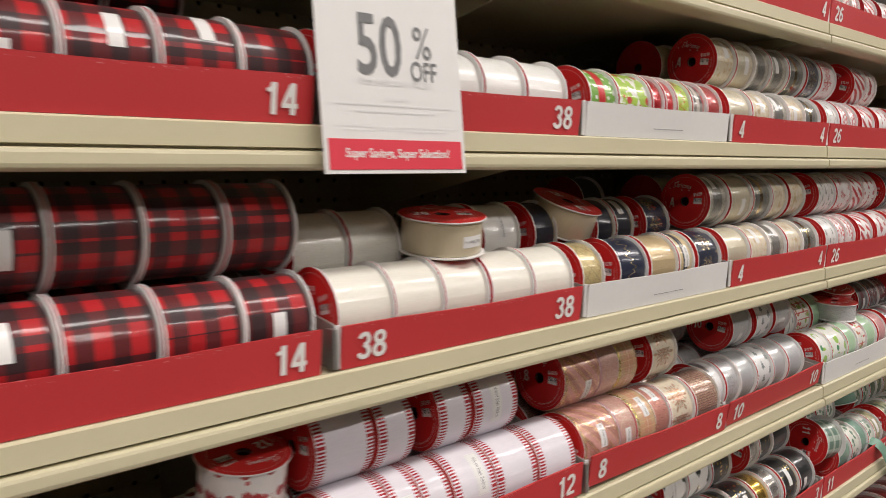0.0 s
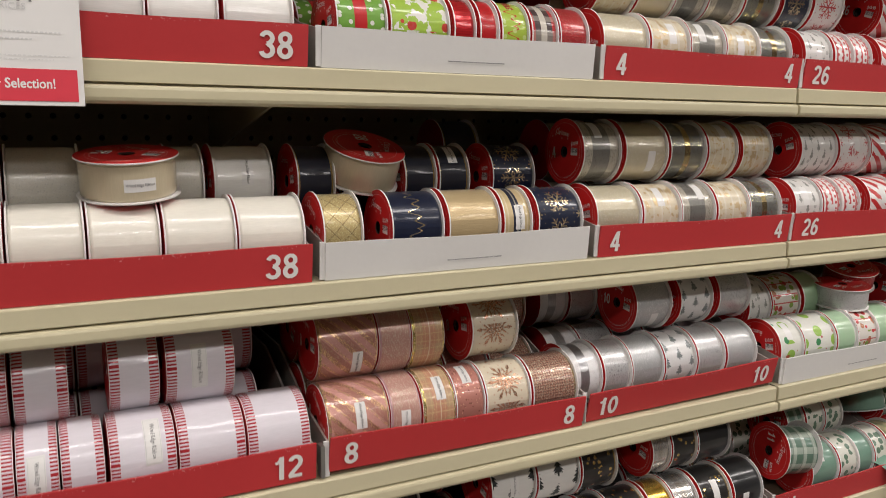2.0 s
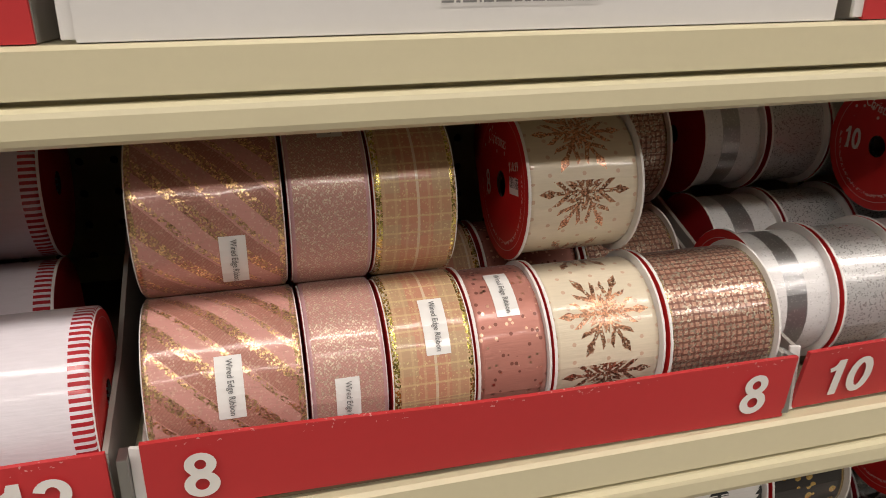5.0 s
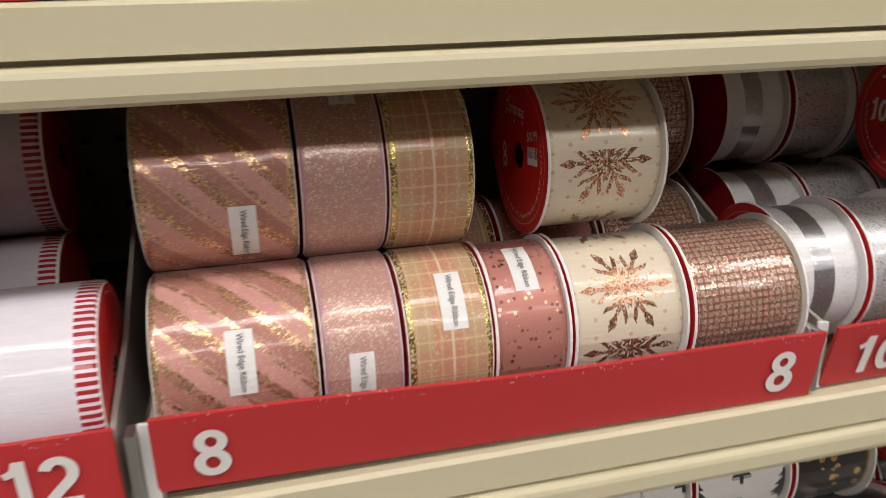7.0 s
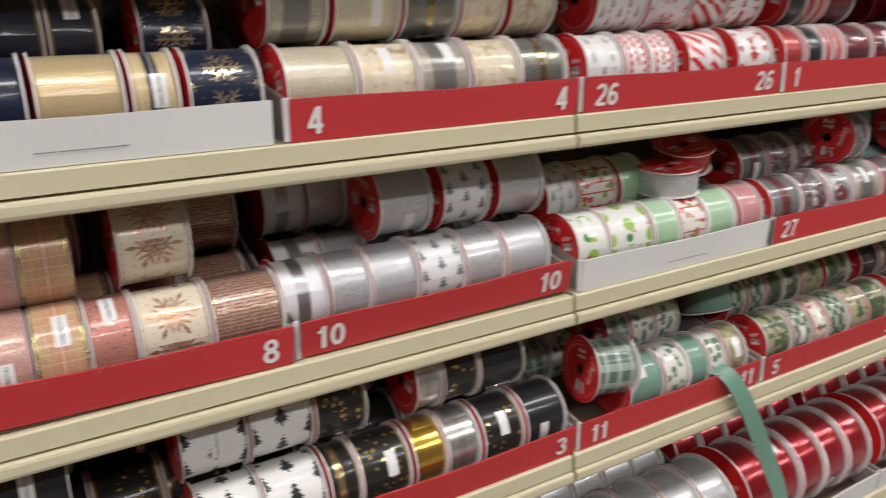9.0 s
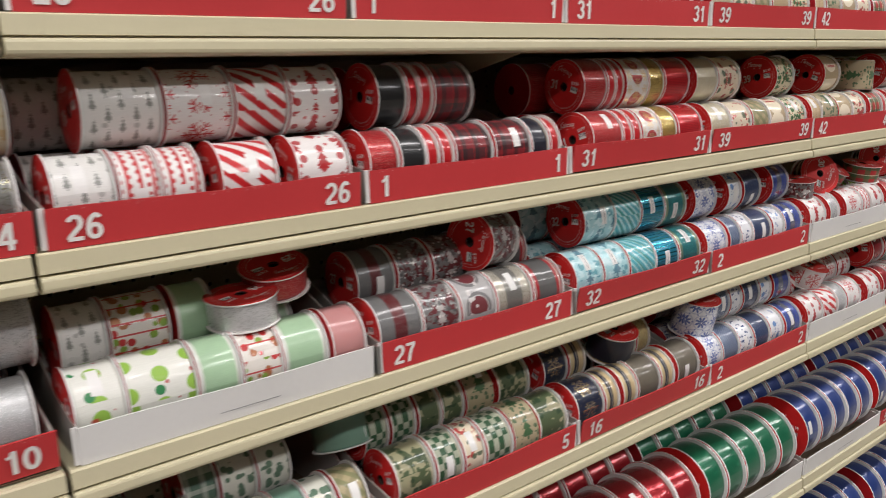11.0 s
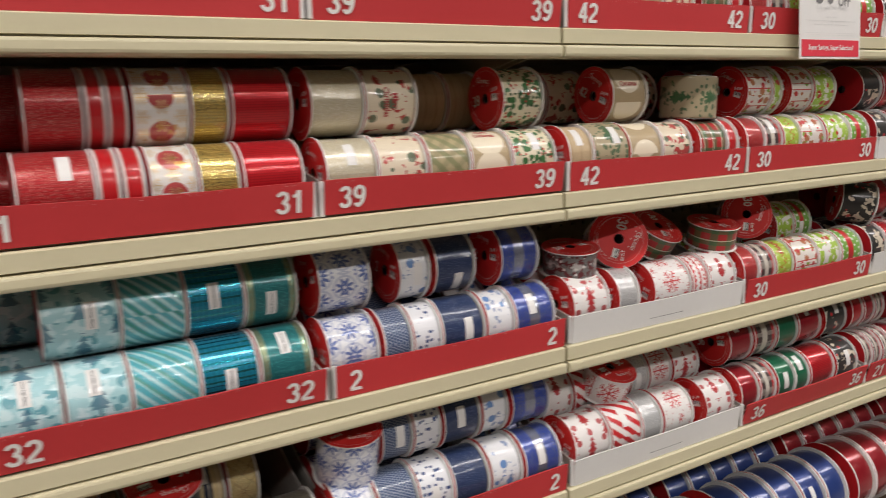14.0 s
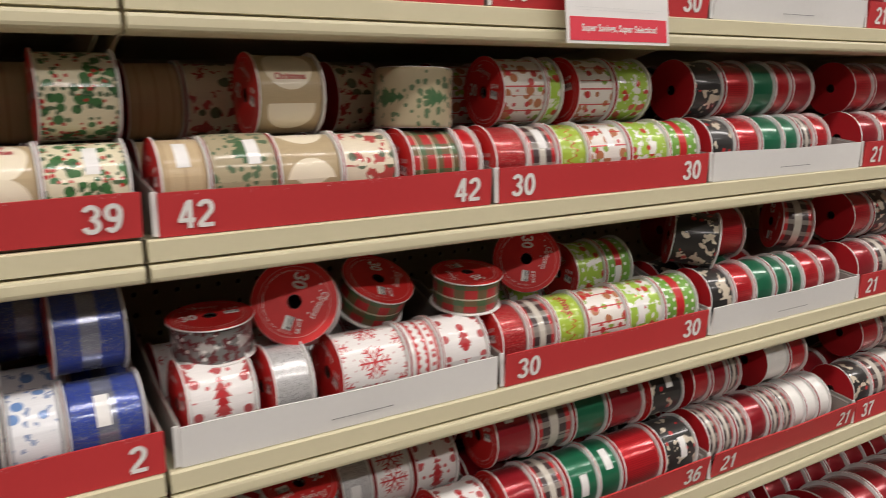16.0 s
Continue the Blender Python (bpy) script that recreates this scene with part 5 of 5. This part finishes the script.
fill(4, 7, "2", "bl:922:968 de:970:1019 bs:1019:1063 na:1063:1112 bw:1114:1160 ry:1162:1217", "de:988:1027 bs:1027:1063 na:1066:1118 bw:1120:1158 ry:1162:1219", "bl60 de60 na60 bw60 ry50", "bl60 de60 na60 bw60")
fill(4, 8, None, "rb:1238:1300 cd:1300:1356 sg:1356:1393 rs:1395:1453 rb:1476:1533", "", "rb60 cd60 rs60 rb60", "", stick=0.2, nest="rb:1238:1288 cd:1290:1344 sv:1392:1428 rs:1430:1474 rb:1476:1530")
fill(4, 9, "36", "be:1550:1592 kw:1592:1630 em:1632:1676 em:1676:1712 re:1714:1775 kc:1778:1836", "be:1554:1606 kw:1606:1660 em:1662:1712 be:1714:1772 kc:1780:1838", "be60 em60 re60 kc50", "be60 em60 re60")
fill(4, 10, "21", "kw26 kw26 kw26 be40 kw26 kw26 wh28 wh28 wh28", "re34 be32 kw26 _50 wh50 re40", "be60 kw60 be60", "be60 re60 be60")
for s in range(11, 15):
    fill(4, s, "37", "kc50 kw50 wh40 re50 be50", "_60 re50 kw50 wh40", "be60 re60 be60")

# row 5: large reels with white-edged flanges, one layer and a second row behind
BIG = 0.064
for s, num, spec in ((1, None, "bk54 bk54 bk54 sv54 sv54"), (2, None, "sv56 sv56 sv56 sv56 sv56"), (3, None, "sv56 sv56 sv56 sv56 sv56"), (4, None, "sv56 sv56 sv56 sv56 sv56"),
                     (5, None, "br56 br56 br56 br56 br56"), (6, None, "br58 br58 br58 br56 br56"), (7, None, "em56 em56 em56 em56 em56"),
                     (8, None, "_16 rq54 rq54 rq54 rq54 rq54"), (9, "57", "rq56 rq56 rq56 rq56 rq56"), (10, "57", "be56 be56 be56 be56 be56"),
                     (11, "58", "be56 be56 be56 be56 be56"), (12, "58", "be56 be56 be56 be56 be56"), (13, "58", "be56 be56 be56 be56 be56")):
    fill(5, s, num, spec, "", spec, "", rf=BIG, rim=0.005, stick=0.25)
for s, spec in ((5, "em56 em56 em56 em56 em56"), (6, "em56 em56 em56 em56 em56"), (7, "em56 em56 em56 rq56 rq56"), (8, "rq56 rq56 rq56 rq56 rq56"), (9, "rq56 rq56 rq56 rq56 rq56"), (10, "be56 be56 be56 be56 be56"), (11, "be56 be56 be56 be56 be56")):
    fill(6, s, None, spec, "", spec, "", rf=BIG, rim=0.005, stick=0.2)
join_behind()


# ---------------------------------------------------------------- loose spools on top
def loose(code, w, x, y, z, tilt, turn, roll, number, rim=0.003, rf=0.037, tag=None, text=False, spin=0):
    """A spool laid down by hand: turn 90 has its printed flange up, tilt leans that face towards the aisle, roll spins it upright, spin turns it on its own axis."""
    m = Matrix.Translation((x, y, z)) @ pose(0, 0, 0, 0, 0, roll) @ pose(0, 0, 0, tilt, 0, 0) @ pose(0, 0, 0, 0, turn, 0) @ pose(0, 0, 0, 90 + spin, 0, 0)
    return spool(code, w, m, number, True, rim, rf, tag, text, "loose ribbon spools", "")


M_TUBE = bpy.data.materials.new("lamp_diffuser")
M_TUBE.use_nodes = True
M_TUBE.node_tree.nodes["Principled BSDF"].inputs["Base Color"].default_value = (0.85, 0.84, 0.80, 1)
M_TUBE.node_tree.nodes["Principled BSDF"].inputs["Emission Color"].default_value = (1.0, 0.955, 0.905, 1)
M_TUBE.node_tree.nodes["Principled BSDF"].inputs["Emission Strength"].default_value = 4.0
Z2, Z3, Z4 = SHELF[2] + 0.0025, SHELF[3] + 0.0025, SHELF[4] + 0.0025
loose("ci", 0.034, -0.740, 0.050, Z2 + 0.0925, 9, 86, 8, "28", rf=0.041, tag=(305, 0.002), text="turned", spin=215)
loose("ci", 0.036, -0.519, 0.085, Z2 + 0.098, 22, 97, -6, "28", rim=0.003, rf=0.041, spin=-90)
loose("sp", 0.056, 0.075, 0.038, SHELF[4] + LABEL + 0.036, 0, 6, -8, "11", rim=0.0065, rf=0.0385)
loose("sa", 0.062, 0.312, 0.100, 1.006, -16, 92, 4, "11", rim=0.003, rf=0.037)
loose("sv", 0.030, 0.190, 0.055, Z3 + 0.088, 4, 86, 20, "29", rim=0.002)
loose("rl", 0.028, 0.240, 0.080, Z3 + 0.108, 14, 80, 10, "29")
loose("gh", 0.056, 0.520, 0.062, Z3 + 0.106, 0, 3, 13, "27")
loose("rb", 0.044, -0.946, 0.060, Z3 + 0.096, 10, 88, 12, "12")
loose("bl", 0.060, 0.955, 0.050, Z4 + 0.100, 14, 88, 6, "2")
loose("nd", 0.046, 0.765, 0.065, Z4 + 0.096, 18, 84, 14, "16")
loose("gh", 0.034, 1.278, 0.058, Z3 + 0.087, 8, 88, 0, "30", spin=180)
loose("kw", 0.036, 1.358, 0.060, Z3 + 0.101, 12, 18, 58, "30", rf=0.039, spin=2)
loose("pl", 0.036, 1.444, 0.078, Z3 + 0.097, 34, 84, 24, "30", spin=-58)
loose("pl", 0.034, 1.540, 0.055, Z3 + 0.092, 12, 88, 4, "30", spin=90)
loose("kw", 0.034, 1.635, 0.075, Z3 + 0.107, 6, 12, 50, "30", spin=-4)
loose("kc", 0.056, 1.878, 0.055, Z3 + 0.107, 0, 10, -38, "23", rf=0.036)
loose("re", 0.050, 1.945, 0.078, Z3 + 0.107, 0, 0, -14, "23")
loose("kw", 0.044, 2.080, 0.062, Z3 + 0.107, 0, 8, -30, "23")
loose("bf", 0.056, 1.488, 0.055, Z2 + 0.101, 2, 92, 12, "42", rim=0.0)
loose("rs", 0.042, 1.345, 0.066, Z4 + 0.094, 22, 88, 18, "26")


# ---------------------------------------------------------------- the unrolled end of sage ribbon
def trailing_ribbon():
    pts = [(0.224, 0.034, 0.938), (0.230, 0.010, 0.9445), (0.240, -0.008, 0.940), (0.256, -0.016, 0.912), (0.276, -0.018, 0.875), (0.300, -0.018, 0.83), (0.325, -0.020, 0.78), (0.346, -0.026, 0.73), (0.352, -0.022, 0.66), (0.360, -0.018, 0.58)]
    verts, faces = [], []
    for i, (x, y, z) in enumerate(pts):
        tw = 0.10 * math.sin(i * 0.9)
        for s in (-1, 1):
            verts.append((x + s * 0.0125, y + s * 0.0125 * tw, z + s * 0.003))
    n = len(pts)
    verts += [(x, y + 0.0006, z) for x, y, z in verts]
    for i in range(n - 1):
        faces.append((2 * i, 2 * i + 1, 2 * i + 3, 2 * i + 2))
        faces.append((2 * n + 2 * i, 2 * n + 2 * i + 2, 2 * n + 2 * i + 3, 2 * n + 2 * i + 1))
    ob = part("ribbon_tail", mesh("ribbon_tail", verts, faces, [M_SAGE], smooth=True))
    sub = ob.modifiers.new("smooth", "SUBSURF")
    sub.levels = sub.render_levels = 2
    tagged(ob, "loose end of sage green satin ribbon hanging over the shelf edge", "ribbon")


M_SAGE = surface("sage_satin_tail", (0.17, 0.32, 0.24), rough=0.38, wear=0.10, grain=500)
trailing_ribbon()


# ---------------------------------------------------------------- hanging sale signs
def sale_sign(x0, x1, y, z0, tilt):
    w, h = x1 - x0, 0.178
    root = new("sale_sign")
    root.matrix_basis = pose((x0 + x1) / 2, y, z0, tilt, 0, 0)
    tagged(root, "white card sale sign with red band on shelf edge", "sign", "sale signs")
    part("card", box_mesh("card", -w / 2, w / 2, -0.0006, 0.0006, 0, h, M_PAPER), root)
    part("red_band", box_mesh("red_band", -w / 2 + 0.004, w / 2 - 0.004, -0.0011, -0.0007, 0.003, 0.0255, M_SIGNRED), root)
    part("lettering", text_mesh("50", 0.064, M_GREY, 0.0008, 0.70), root, Matrix.Translation((-0.013, -0.0012, 0.0965)))
    part("lettering", text_mesh("%", 0.036, M_GREY, 0.0, 0.80), root, Matrix.Translation((0.030, -0.0012, 0.102)))
    part("lettering", text_mesh("OFF", 0.022, M_GREY, 0.0002, 0.72), root, Matrix.Translation((0.030, -0.0012, 0.0795)))
    part("lettering", text_mesh("OUR EVERYDAY PRICES", 0.0064, M_LGREY, 0, 1.05), root, Matrix.Translation((0, -0.0012, 0.0685)))
    part("lettering", text_mesh("Includes fabric", 0.0042, M_LGREY, 0, 1.0), root, Matrix.Translation((0, -0.0012, 0.0565)))
    part("lettering", text_mesh("Super Savings, Super Selection!", 0.0095, M_INK, 0.0002, 0.86), root, Matrix.Translation((0, -0.0014, 0.0143)))
    for k, (share, z) in enumerate(((0.82, 0.0505), (0.56, 0.0455), (0.86, 0.0345), (0.74, 0.0318))):
        v, f, x, high = [], [], -w * share / 2, 0.0012 if k < 2 else 0.0005
        while x < w * share / 2:
            n = random.uniform(0.0008, 0.0024)
            q = len(v)
            v += [(x, -0.0011, z), (x + n, -0.0011, z), (x + n, -0.0011, z + high), (x, -0.0011, z + high)]
            f.append((q, q + 1, q + 2, q + 3))
            x += n + 0.0012
        part("fine_print", mesh("fine_print", v, f, [M_LGREY]), root)


sale_sign(-0.912, -0.773, -0.0175, 1.417, -4)
sale_sign(1.616, 1.755, -0.022, 1.419, -2)


# ---------------------------------------------------------------- ceiling fixtures
def ceiling_fixture(x, y):
    root = new("ceiling_light")
    root.location = (x, y, CEIL)
    tagged(root, "white fluorescent ceiling light over the store aisle", "ceiling light", "ceiling lights")
    part("housing", box_mesh("housing", -1.25, 1.25, -0.16, 0.16, -0.08, 0.0, M_CEIL, 0.006), root)
    part("diffuser", box_mesh("diffuser", -1.2, 1.2, -0.14, 0.14, -0.084, -0.0805, M_TUBE), root)


for lx in (-3.4, -0.6, 2.2, 5.0):
    for ly in (-1.15, -3.2):
        ceiling_fixture(lx, ly)
